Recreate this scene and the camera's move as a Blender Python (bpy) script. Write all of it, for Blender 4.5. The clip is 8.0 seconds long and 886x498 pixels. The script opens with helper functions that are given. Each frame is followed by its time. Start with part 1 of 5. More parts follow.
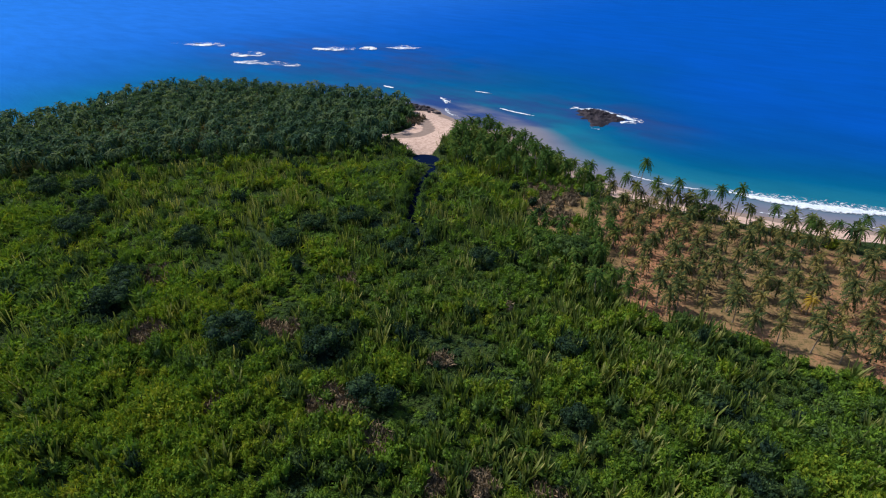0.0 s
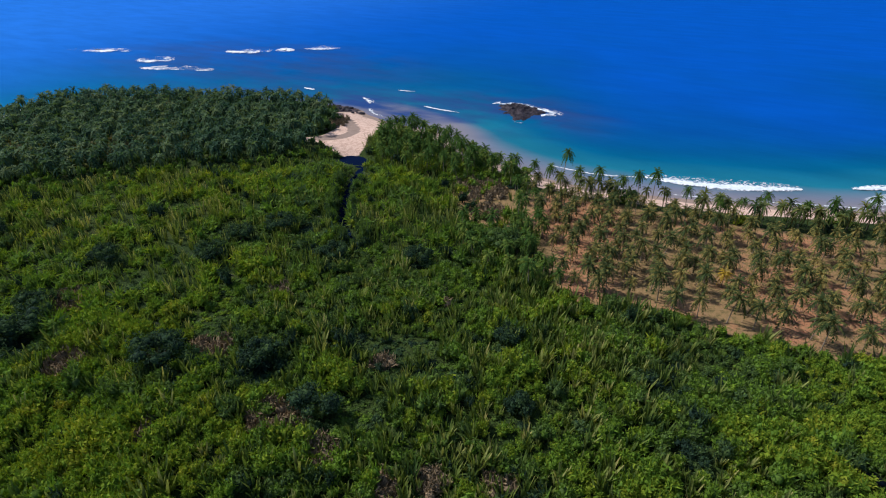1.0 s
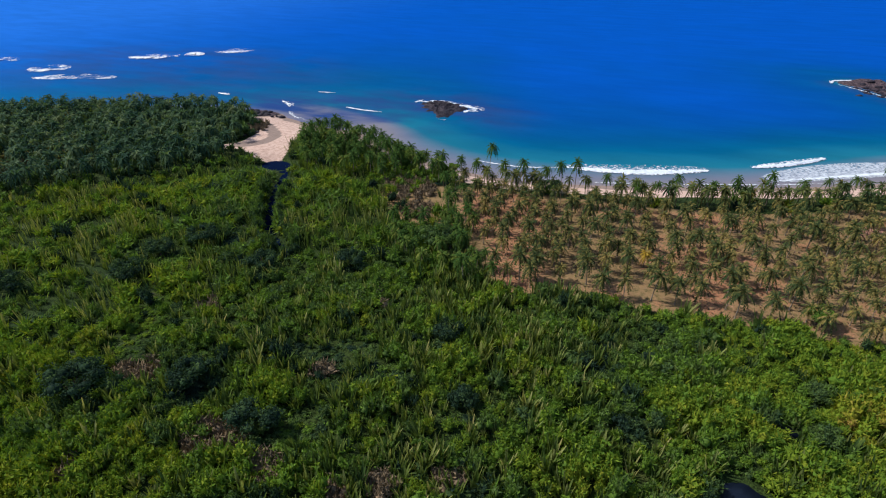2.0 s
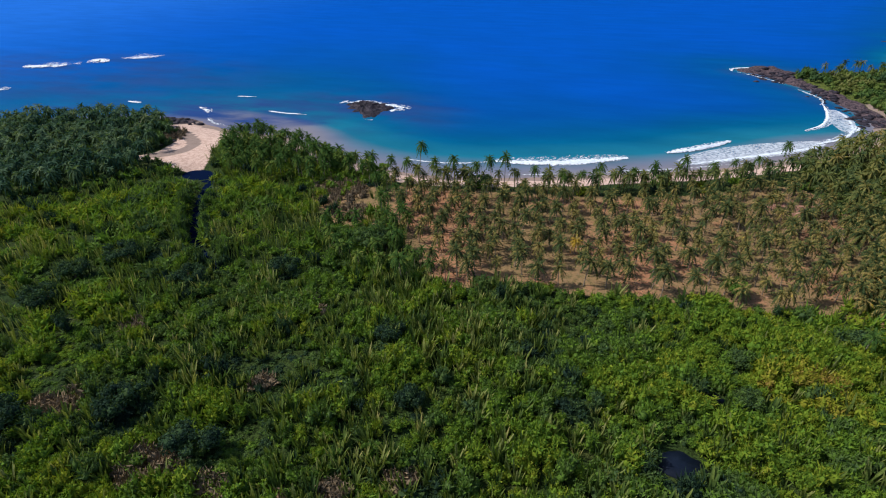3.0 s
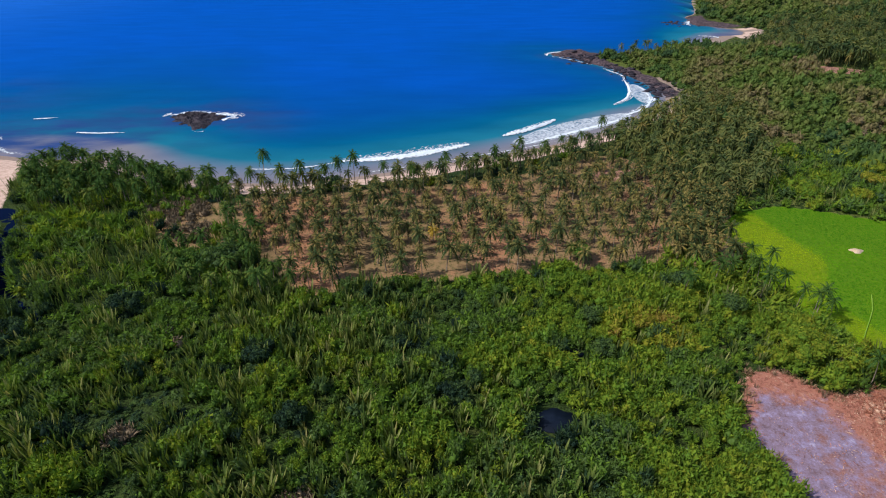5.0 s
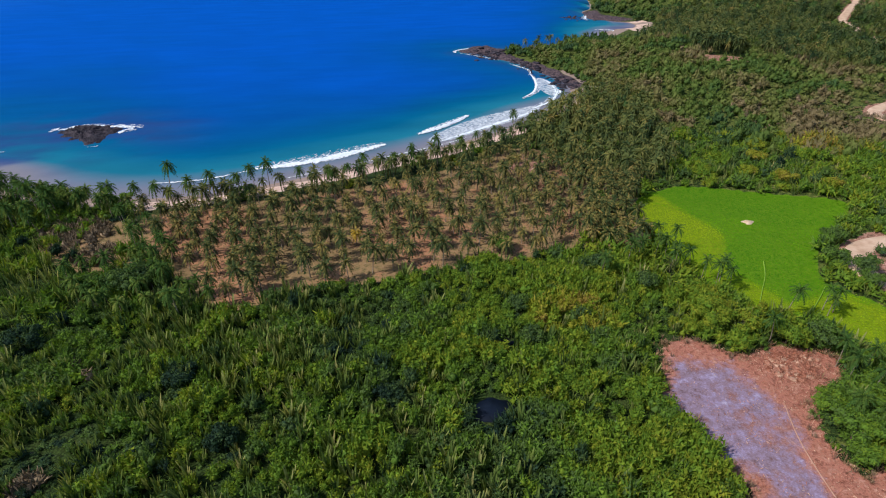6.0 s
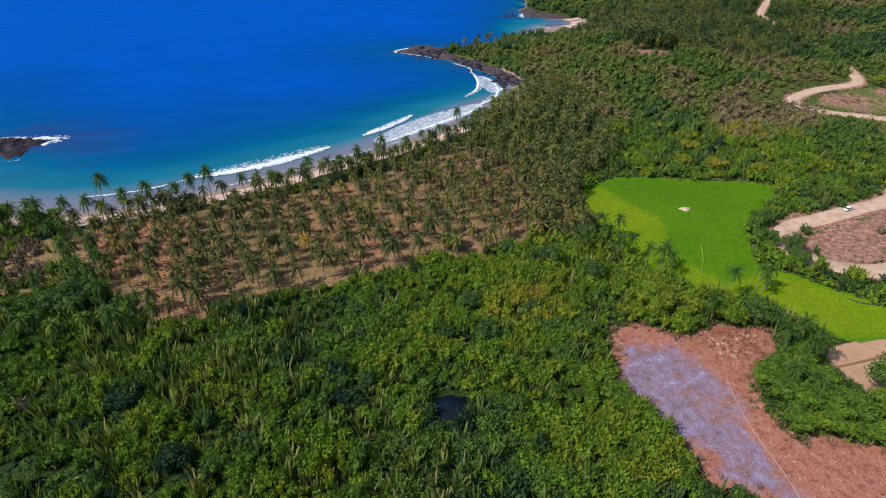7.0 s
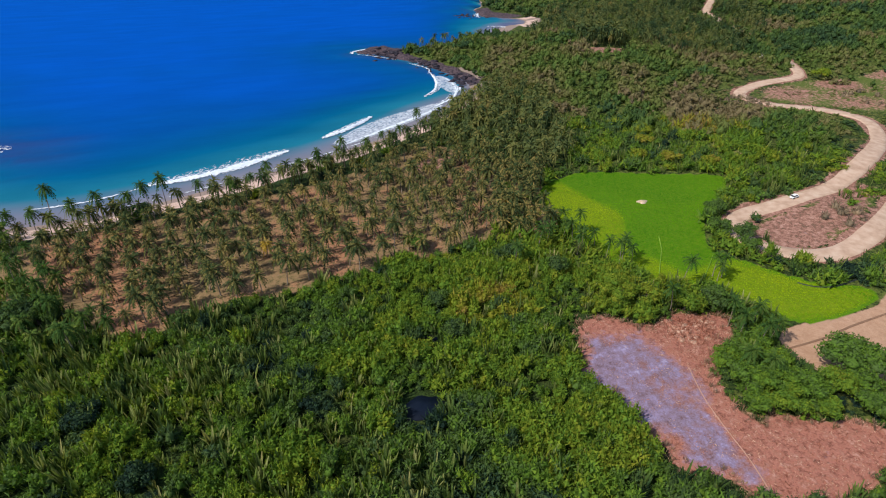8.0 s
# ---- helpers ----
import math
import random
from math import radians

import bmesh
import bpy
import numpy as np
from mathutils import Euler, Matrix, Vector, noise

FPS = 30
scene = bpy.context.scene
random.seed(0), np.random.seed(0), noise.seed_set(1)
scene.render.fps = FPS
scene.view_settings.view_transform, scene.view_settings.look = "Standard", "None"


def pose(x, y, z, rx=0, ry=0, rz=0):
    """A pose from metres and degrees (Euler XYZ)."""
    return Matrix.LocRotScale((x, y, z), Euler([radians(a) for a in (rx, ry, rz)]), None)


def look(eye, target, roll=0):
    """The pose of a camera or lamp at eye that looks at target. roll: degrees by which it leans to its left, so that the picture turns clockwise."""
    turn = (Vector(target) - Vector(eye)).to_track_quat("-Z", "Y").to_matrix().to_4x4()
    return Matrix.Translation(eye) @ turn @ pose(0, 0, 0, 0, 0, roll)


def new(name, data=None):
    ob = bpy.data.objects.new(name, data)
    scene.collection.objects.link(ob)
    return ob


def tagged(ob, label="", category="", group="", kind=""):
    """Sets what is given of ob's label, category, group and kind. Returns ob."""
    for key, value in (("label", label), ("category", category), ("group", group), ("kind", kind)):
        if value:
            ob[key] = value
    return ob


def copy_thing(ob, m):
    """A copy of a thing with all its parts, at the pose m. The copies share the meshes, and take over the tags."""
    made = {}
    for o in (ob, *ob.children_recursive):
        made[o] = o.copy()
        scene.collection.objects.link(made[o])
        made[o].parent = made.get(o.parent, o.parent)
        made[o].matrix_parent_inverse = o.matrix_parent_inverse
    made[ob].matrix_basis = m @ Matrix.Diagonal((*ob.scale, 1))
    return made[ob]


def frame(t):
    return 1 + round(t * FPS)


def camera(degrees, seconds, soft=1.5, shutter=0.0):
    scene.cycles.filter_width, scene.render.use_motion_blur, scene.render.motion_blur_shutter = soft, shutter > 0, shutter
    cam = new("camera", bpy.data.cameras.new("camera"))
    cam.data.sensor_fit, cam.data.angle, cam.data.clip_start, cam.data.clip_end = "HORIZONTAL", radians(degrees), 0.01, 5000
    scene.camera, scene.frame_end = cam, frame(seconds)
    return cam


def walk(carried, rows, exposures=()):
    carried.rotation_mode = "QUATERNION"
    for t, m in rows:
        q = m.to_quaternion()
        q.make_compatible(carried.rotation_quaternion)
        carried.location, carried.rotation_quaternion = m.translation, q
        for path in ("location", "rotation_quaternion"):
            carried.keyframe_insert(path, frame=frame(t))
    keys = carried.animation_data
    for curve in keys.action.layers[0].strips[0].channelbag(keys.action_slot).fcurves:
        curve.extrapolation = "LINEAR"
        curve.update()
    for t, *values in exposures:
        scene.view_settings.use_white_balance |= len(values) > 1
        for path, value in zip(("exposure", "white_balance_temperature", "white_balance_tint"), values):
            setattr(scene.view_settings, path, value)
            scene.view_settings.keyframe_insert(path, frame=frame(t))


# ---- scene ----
cam = camera(78.25, 8.0, soft=1.1)
EYE = 110.0
PATH = [  # seconds, yaw, pitch, roll of the hovering, panning camera
    (0.0, 36.44, -29.90, 0.30), (0.5, 32.58, -29.95, 0.30), (1.0, 28.45, -30.00, 0.27), (1.5, 24.28, -30.05, 0.25),
    (3.0, 12.58, -30.22, 0.15), (3.5, 8.45, -30.28, 0.10), (4.0, 4.19, -30.35, 0.07), (4.5, 0.01, -30.42, 0.05),
    (6.0, -13.41, -30.55, 0.05), (6.3, -16.20, -30.56, 0.05), (6.5, -17.62, -30.57, 0.05), (6.7, -18.50, -30.58, 0.05),
    (7.0, -19.37, -30.58, 0.04), (7.5, -21.36, -30.58, 0.03), (8.0, -23.68, -30.56, 0.03),
]
walk(cam, [(t, pose(0, 0, EYE, 0, 0, yaw) @ pose(0, 0, 0, 90 + pitch) @ pose(0, 0, 0, 0, 0, roll)) for t, yaw, pitch, roll in PATH],
     [(0.0, 0.0), (8.0, 0.0)])

# ---- light: a clear tropical day, sun high over the sea's left flank ----
SUN_FROM = Vector((-1.0, -0.12, 0.0)).normalized()
SUN_UP = radians(48)
world = bpy.data.worlds.new("sky")
scene.world = world
world.use_nodes = True
sky = world.node_tree.nodes.new("ShaderNodeTexSky")
sky.sky_type, sky.sun_disc = "NISHITA", False
sky.sun_elevation, sky.sun_rotation = SUN_UP, math.atan2(SUN_FROM.x, SUN_FROM.y)
world.node_tree.links.new(sky.outputs[0], world.node_tree.nodes["Background"].inputs[0])
world.node_tree.nodes["Background"].inputs[1].default_value = 0.145
lamp = bpy.data.lights.new("sun", "SUN")
lamp.energy, lamp.angle, lamp.color = 4.6, radians(0.53), (1.0, 0.95, 0.86)
sun = new("sun", lamp)
sun.matrix_world = look(Vector((0, 0, 400)) + 100 * (SUN_FROM * math.cos(SUN_UP) + Vector((0, 0, math.sin(SUN_UP)))), (0, 0, 400))

# ---- plan: coast, creek and zones, in metres ----
def smooth(a, b, v):
    q = np.clip((v - a) / (b - a), 0, 1)
    return q * q * (3 - 2 * q)


def value_noise(x, y, size, seed=0):
    x, y = np.asarray(x, float) / size, np.asarray(y, float) / size
    ix, iy = np.floor(x), np.floor(y)
    fx, fy = smooth(0, 1, x - ix), smooth(0, 1, y - iy)

    def corner(a, b):
        v = np.sin(a * 127.1 + b * 311.7 + seed * 74.7) * 43758.5453
        return v - np.floor(v)
    return ((corner(ix, iy) * (1 - fx) + corner(ix + 1, iy) * fx) * (1 - fy)
            + (corner(ix, iy + 1) * (1 - fx) + corner(ix + 1, iy + 1) * fx) * fy)


def rough(x, y, size, seed=0):
    """Three octaves of noise, about 0 to 1."""
    return (value_noise(x, y, size, seed) * 0.57 + value_noise(x, y, size * 0.46, seed + 1) * 0.28 + value_noise(x, y, size * 0.21, seed + 2) * 0.15)


def curve_through(points, steps=6, closed=False):
    p = np.array(points, float)
    n = len(p)
    out = []
    for i in range(n if closed else n - 1):
        if closed:
            a, b, c, d = p[i - 1], p[i], p[(i + 1) % n], p[(i + 2) % n]
        else:
            a, b, c, d = p[max(i - 1, 0)], p[i], p[i + 1], p[min(i + 2, n - 1)]
        for k in range(steps):
            t = k / steps
            out.append(0.5 * (2 * b + (c - a) * t + (2 * a - 5 * b + 4 * c - d) * t * t + (3 * b - a - 3 * c + d) * t ** 3))
    if not closed:
        out.append(p[-1])
    return np.array(out)


def line_distance(x, y, line, closed=False):
    x, y = np.asarray(x, float), np.asarray(y, float)
    best = np.full(x.shape, 1e18)
    n = len(line)
    for i in range(n if closed else n - 1):
        a, b = line[i], line[(i + 1) % n]
        e = b - a
        l2 = max(e @ e, 1e-9)
        t = np.clip(((x - a[0]) * e[0] + (y - a[1]) * e[1]) / l2, 0, 1)
        best = np.minimum(best, (x - a[0] - t * e[0]) ** 2 + (y - a[1] - t * e[1]) ** 2)
    return np.sqrt(best)


def inside_distance(x, y, ring):
    """Metres to the ring's edge: above 0 inside it, below 0 outside."""
    x, y = np.asarray(x, float), np.asarray(y, float)
    odd = np.zeros(x.shape, bool)
    for i in range(len(ring)):
        a, b = ring[i - 1], ring[i]
        if a[1] != b[1]:
            odd ^= ((a[1] > y) != (b[1] > y)) & (x < (b[0] - a[0]) * (y - a[1]) / (b[1] - a[1]) + a[0])
    d = line_distance(x, y, ring, True)
    return np.where(odd, d, -d)


SHORE = [(-430, -400), (-432, 0), (-438, 90), (-426, 130), (-432, 172), (-440, 200), (-432, 230), (-402, 258), (-350, 286), (-298, 308), (-262, 314), (-238, 311),
         (-212, 303), (-190, 298), (-170, 298), (-142, 282), (-105, 264), (-63, 257), (-20, 264), (30, 280), (75, 297), (118, 318), (160, 348), (190, 378),
         (203, 410), (203, 450), (192, 500), (172, 545), (155, 566), (172, 576), (212, 562), (262, 574), (318, 604), (372, 655), (410, 668), (425, 700), (408, 732),
         (392, 752), (416, 822), (450, 870), (560, 1100), (900, 1700), (2200, 4400)]
LAND = np.vstack([curve_through(SHORE, 5), [(4600, 4600), (4600, -4600), (-400, -4600)]])
CREEK = curve_through([(-188, 230), (-172, 224), (-166, 210), (-157, 192), (-146, 174), (-136, 162), (-120, 150)], 4)
SPIT = curve_through([(-227, 239), (-219, 250), (-224, 272), (-240, 290), (-238, 302), (-200, 297), (-168, 294), (-160, 286), (-178, 283), (-190, 273), (-192, 261), (-186, 247), (-185, 236), (-197, 234), (-213, 238)], 4, True)
GROVE = curve_through([(-75, 232), (-22, 236), (31, 243), (76, 258), (112, 274), (122, 250), (116, 205), (92, 168), (58, 164), (23, 162), (-17, 159), (-36, 155), (-50, 178), (-66, 200)], 3, True)
RICE = curve_through([(136, 196), (150, 204), (172, 206), (200, 190), (226, 173), (206, 157), (184, 144), (168, 126), (172, 112), (182, 93), (196, 83), (189, 77), (160, 78), (151, 92), (147, 107), (136, 113), (129, 124), (126, 142), (124, 165), (129, 184)], 3, True)
RIPE_EDGE = ((118, 138, 161, 198), (146, 141, 156, 152))
BURN = curve_through([(94, 108), (104, 106), (108, 100), (113, 96), (125, 98), (138, 91), (133, 84), (122, 80), (116, 76), (110, 66), (112, 56), (118, 55), (124, 50), (134, 46), (136, 37), (115, 33), (92, 40), (91, 46), (82, 54), (84, 62), (82, 72), (84, 79), (80, 84), (85, 92), (89, 101)], 3, True)
ASH = curve_through([(91, 105), (100, 101), (109, 94), (108, 82), (105, 71), (100, 62), (101, 54), (98, 43), (92, 44), (82, 54), (84, 64), (82, 73), (82, 86), (87, 96)], 3, True)
BARE = curve_through([(141, 68), (150, 79), (188, 75), (215, 85), (190, 62), (164, 50), (146, 56)], 3, True)
ROAD = curve_through([(330, 150), (290, 126), (255, 113), (224, 104), (202, 104), (188, 116), (188, 130), (202, 140), (231, 140), (272, 144), (340, 170), (380, 200), (378, 228), (357, 252), (357, 278), (392, 290),
                      (432, 290), (455, 312), (475, 346), (494, 384), (512, 418), (531, 458), (544, 484), (558, 508), (612, 552), (681, 609), (716, 659)], 6)
KNOLL = curve_through([(193, 128), (198, 114), (220, 109), (250, 118), (280, 133), (262, 138), (232, 134), (206, 134)], 3, True)
CUT = curve_through([(362, 268), (415, 284), (454, 272), (520, 265), (470, 215), (410, 206), (388, 228)], 3, True)
FOOTPATH = curve_through([(110, 78), (106, 70), (103.5, 63.5), (101.5, 56.5), (99.5, 48.5), (96, 39.5), (92, 32)], 4)

COVE_GROVE = curve_through([(112, 272), (150, 330), (196, 380), (225, 360), (205, 290), (175, 225), (152, 213), (132, 226), (124, 250)], 3, True)
EAST_GROVE = curve_through([(124, 252), (134, 228), (150, 213), (136, 200), (130, 176), (116, 158), (98, 164), (114, 204)], 3, True)
DRY_CORNER = curve_through([(-112, 230), (-90, 232), (-76, 210), (-70, 188), (-86, 188), (-106, 208)], 3, True)

FAR_SAND = curve_through([(386, 640), (396, 668), (414, 684), (438, 680), (424, 655), (404, 628), (390, 616)], 3, True)
FAR_CLEAR = curve_through([(326, 566), (346, 556), (384, 588), (428, 640), (446, 688), (410, 692), (372, 656), (340, 610)], 3, True)


def coast(x, y):
    return inside_distance(x, y, LAND)


def height(x, y, d=None):
    x, y = np.asarray(x, float), np.asarray(y, float)
    d = coast(x, y) if d is None else d
    z = np.where(d > 0, 3.0 * smooth(-2, 24, d), np.maximum(-0.09 * -d, -9.0))
    hill = (14 * np.exp(-((x - 300) ** 2 + (y - 430) ** 2) / (2 * 62 ** 2)) + 9 * np.exp(-((x - 290) ** 2 + (y - 190) ** 2) / (2 * 34 ** 2))
            + 34 * smooth(330, 950, 0.8 * x + 0.5 * y) + 2.5 * np.exp(-((x - 235) ** 2 + (y - 124) ** 2) / (2 * 14 ** 2)))
    hill = hill * (1 - 0.8 * smooth(75, 30, np.hypot(x - 384, y - 628)))
    z = z + hill * smooth(10, 130, d) + np.where(d > 4, 0.5 * (rough(x, y, 26, 3) - 0.5), 0)
    z = z + np.where(d > 25, 12 * (rough(x, y, 150, 9) - 0.45) * smooth(480, 800, np.hypot(x, y)) * smooth(20, 150, d), 0)
    rock = rock_zone(x, y, d)
    z = z + rock * (-0.9 + 6.0 * rough(x, y, 13, 5) ** 1.6) * smooth(-7, 4, d)
    dc = line_distance(x, y, CREEK)
    pool = 4.6 * np.exp(-(((x + 183) / 12.5) ** 2 + ((y - 231) / 10) ** 2))
    return z - np.where(d > 0, np.maximum(4.4 * np.exp(-(dc / 3.6) ** 2), pool), 0)


def rock_zone(x, y, d):
    """Where the shore is dark rock: round the cape and at the headland's tips."""
    cape = smooth(388, 408, y) * smooth(130, 150, x) * smooth(300, 235, x) * smooth(11, 6, d - 11 * smooth(520, 560, y) - 5 * (rough(x, y, 16, 6) - 0.4)) * smooth(-9, -2, d)
    far = smooth(350, 368, x) * smooth(700, 730, y) * smooth(840, 790, y) * smooth(24, 14, d) * smooth(-8, -2, d)
    tip = smooth(20, 8, np.hypot(x + 250, y - 309)) * smooth(-7, -2, d) + smooth(30, 14, np.hypot(x + 438, y - 195)) * smooth(-8, -2, d) * smooth(16, 8, d)
    return np.clip(cape + far + tip, 0, 1)


# ---- materials ----
def material(name, roughness=0.7, specular=0.3):
    m = bpy.data.materials.new(name)
    m.use_nodes = True
    b = m.node_tree.nodes["Principled BSDF"]
    b.inputs["Roughness"].default_value = roughness
    b.inputs["Specular IOR Level"].default_value = specular
    return m, m.node_tree.nodes, m.node_tree.links, b


def add_noise(n, l, scale, detail=3, coords=None, rough_=0.6):
    t = n.new("ShaderNodeTexNoise")
    t.inputs["Scale"].default_value, t.inputs["Detail"].default_value, t.inputs["Roughness"].default_value = scale, detail, rough_
    if coords is None:
        coords = n.new("ShaderNodeNewGeometry").outputs["Position"]
    l.new(coords, t.inputs["Vector"])
    return t.outputs["Fac"]


def ramp(n, l, fac, stops):
    r = n.new("ShaderNodeValToRGB")
    e = r.color_ramp.elements
    while len(e) < len(stops):
        e.new(0.5)
    for s, (at, c) in zip(e, stops):
        s.position, s.color = at, (*c, 1)
    l.new(fac, r.inputs[0])
    return r.outputs[0]


def math_node(n, l, op, a, b, c=None):
    m = n.new("ShaderNodeMath")
    m.operation = op
    for i, v in enumerate((a, b, c)):
        if v is None:
            continue
        if isinstance(v, (int, float)):
            m.inputs[i].default_value = v
        else:
            l.new(v, m.inputs[i])
    return m.outputs[0]


def mix(n, l, fac, a, b, blend="MIX"):
    m = n.new("ShaderNodeMix")
    m.data_type, m.blend_type = "RGBA", blend
    for i, v in ((0, fac), (6, a), (7, b)):
        if isinstance(v, (int, float)):
            m.inputs[i].default_value = v
        elif isinstance(v, tuple):
            m.inputs[i].default_value = (*v, 1)
        else:
            l.new(v, m.inputs[i])
    return m.outputs[2]


def bump(n, l, b, fac, strength=0.5, distance=0.3):
    k = n.new("ShaderNodeBump")
    k.inputs["Strength"].default_value, k.inputs["Distance"].default_value = strength, distance
    l.new(fac, k.inputs["Height"])
    l.new(k.outputs[0], b.inputs["Normal"])


def attribute(n, name):
    a = n.new("ShaderNodeAttribute")
    a.attribute_name = name
    return a.outputs["Fac"]


def foliage(name, stops, roughness=0.55, spread=0.35, glow=0.33):
    """Leaves: the plant's own tint, varied leaf by leaf, with light coming through them."""
    m, n, l, b = material(name, 0.8, 0.06)
    island = n.new("ShaderNodeNewGeometry").outputs["Random Per Island"]
    f = math_node(n, l, "ADD", attribute(n, "tint"), math_node(n, l, "MULTIPLY", math_node(n, l, "SUBTRACT", island, 0.5), spread))
    colour = ramp(n, l, f, stops)
    grain = add_noise(n, l, 1.7, 2)
    colour = mix(n, l, 0.5, colour, ramp(n, l, grain, [(0.3, (0.25, 0.25, 0.25)), (0.7, (0.75, 0.75, 0.75))]), "OVERLAY")
    l.new(colour, b.inputs["Base Color"])
    through_leaf = n.new("ShaderNodeBsdfTranslucent")
    l.new(mix(n, l, 1.0, colour, (1.0, 1.0, 0.45), "MULTIPLY"), through_leaf.inputs[0])
    both = n.new("ShaderNodeMixShader")
    both.inputs[0].default_value = glow
    l.new(b.outputs[0], both.inputs[1])
    l.new(through_leaf.outputs[0], both.inputs[2])
    l.new(both.outputs[0], n["Material Output"].inputs["Surface"])
    return m


def plain(name, colours, scale, roughness=0.85, bump_by=0.4, distance=0.2):
    m, n, l, b = material(name, roughness, 0.2)
    f = add_noise(n, l, scale, 5)
    stops = [(0.3 + 0.4 * i / max(len(colours) - 1, 1), c) for i, c in enumerate(colours)]
    l.new(ramp(n, l, f, stops), b.inputs["Base Color"])
    bump(n, l, b, add_noise(n, l, scale * 4, 3), bump_by, distance)
    return m


# lowest stops carry bluish shade and haze in the leaf colour
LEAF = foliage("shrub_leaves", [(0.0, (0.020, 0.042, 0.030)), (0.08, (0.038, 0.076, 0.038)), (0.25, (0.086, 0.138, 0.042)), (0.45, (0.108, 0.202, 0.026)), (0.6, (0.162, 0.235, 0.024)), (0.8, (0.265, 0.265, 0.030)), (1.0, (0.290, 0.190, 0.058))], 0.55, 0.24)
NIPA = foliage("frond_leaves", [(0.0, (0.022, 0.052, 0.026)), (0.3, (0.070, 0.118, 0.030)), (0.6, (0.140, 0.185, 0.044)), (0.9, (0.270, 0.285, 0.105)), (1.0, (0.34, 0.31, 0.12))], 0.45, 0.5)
PALM = foliage("palm_leaves", [(0.0, (0.036, 0.058, 0.022)), (0.2, (0.090, 0.098, 0.030)), (0.4, (0.180, 0.150, 0.046)), (0.7, (0.285, 0.210, 0.078)), (0.9, (0.30, 0.21, 0.06)), (1.0, (0.42, 0.28, 0.03))], 0.45, 0.6, 0.2)
PALM_GREEN = foliage("field_palm_leaves", [(0.0, (0.034, 0.078, 0.018)), (0.35, (0.086, 0.140, 0.026)), (0.7, (0.175, 0.205, 0.044)), (1.0, (0.29, 0.26, 0.08))], 0.45, 0.4, 0.25)
PALM_FAR = foliage("far_palm_leaves", [(0.0, (0.028, 0.056, 0.026)), (0.25, (0.070, 0.100, 0.038)), (0.5, (0.120, 0.138, 0.044)), (0.8, (0.190, 0.172, 0.054)), (1.0, (0.24, 0.175, 0.06))], 0.45, 0.42)
PALM_DARK = foliage("headland_palm_leaves", [(0.0, (0.024, 0.060, 0.040)), (0.25, (0.062, 0.112, 0.062)), (0.5, (0.112, 0.160, 0.080)), (1.0, (0.200, 0.215, 0.105))], 0.45, 0.3)
FOREST = foliage("forest_leaves", [(0.0, (0.040, 0.078, 0.038)), (0.3, (0.074, 0.130, 0.036)), (0.5, (0.112, 0.162, 0.038)), (0.75, (0.165, 0.168, 0.060)), (1.0, (0.195, 0.155, 0.084))], 0.55, 0.14)
RICE_GREEN = foliage("rice_leaves", [(0.0, (0.046, 0.165, 0.004)), (0.4, (0.098, 0.245, 0.004)), (0.9, (0.26, 0.345, 0.006)), (1.0, (0.34, 0.37, 0.006))], 0.5, 0.05)
TWIG = foliage("dry_twigs", [(0.0, (0.10, 0.075, 0.055)), (0.5, (0.17, 0.12, 0.085)), (1.0, (0.24, 0.15, 0.09))], 0.9, 0.5, 0.05)
BRUSH = foliage("leafless_brush", [(0.0, (0.095, 0.078, 0.058)), (0.5, (0.185, 0.140, 0.092)), (1.0, (0.27, 0.195, 0.125))], 0.9, 0.5, 0.05)
CUT_BRUSH = foliage("cut_brush", [(0.0, (0.20, 0.070, 0.045)), (0.5, (0.34, 0.140, 0.095)), (0.85, (0.42, 0.205, 0.145)), (1.0, (0.52, 0.34, 0.25))], 0.9, 0.6, 0.05)
BARK = plain("palm_bark", [(0.16, 0.12, 0.09), (0.30, 0.25, 0.20)], 1.2)
WOOD = plain("tree_bark", [(0.06, 0.045, 0.03), (0.16, 0.12, 0.09)], 1.5)
ROCK = plain("dark_rock", [(0.007, 0.006, 0.011), (0.022, 0.018, 0.028), (0.060, 0.048, 0.062)], 0.25, 0.75, 0.9, 0.8)
DIRT_ROAD = plain("road_dirt", [(0.36, 0.235, 0.165), (0.47, 0.325, 0.24), (0.54, 0.40, 0.31)], 0.22, 0.95, 0.15, 0.05)
PATH_DIRT = plain("path_dirt", [(0.33, 0.185, 0.135), (0.42, 0.25, 0.19)], 0.6, 0.95)
BUND_GREEN = plain("bund_grass", [(0.13, 0.26, 0.02), (0.20, 0.32, 0.04)], 0.8, 0.95)
BUND_DARK = plain("bund_soil", [(0.16, 0.09, 0.055), (0.24, 0.14, 0.09)], 0.8, 0.95)
DITCH = plain("ditch_water", [(0.02, 0.028, 0.030), (0.045, 0.052, 0.045)], 0.6, 0.45, 0.1, 0.05)
POND = plain("pond_water", [(0.003, 0.006, 0.014), (0.006, 0.010, 0.022)], 0.4, 0.4, 0.0, 0.05)
STRAW = plain("straw", [(0.40, 0.28, 0.18), (0.58, 0.45, 0.32)], 0.8, 0.95)
PAINT = plain("white_paint", [(0.72, 0.72, 0.72), (0.80, 0.80, 0.79)], 2.0, 0.35, 0.05, 0.01)
GLASS = plain("dark_glass", [(0.02, 0.025, 0.03), (0.03, 0.035, 0.04)], 2.0, 0.1, 0.02, 0.01)
RUBBER = plain("tyre_rubber", [(0.02, 0.02, 0.02), (0.035, 0.035, 0.035)], 3.0, 0.9)
SHEET = plain("roof_sheet", [(0.45, 0.45, 0.46), (0.66, 0.66, 0.66)], 0.6, 0.4)


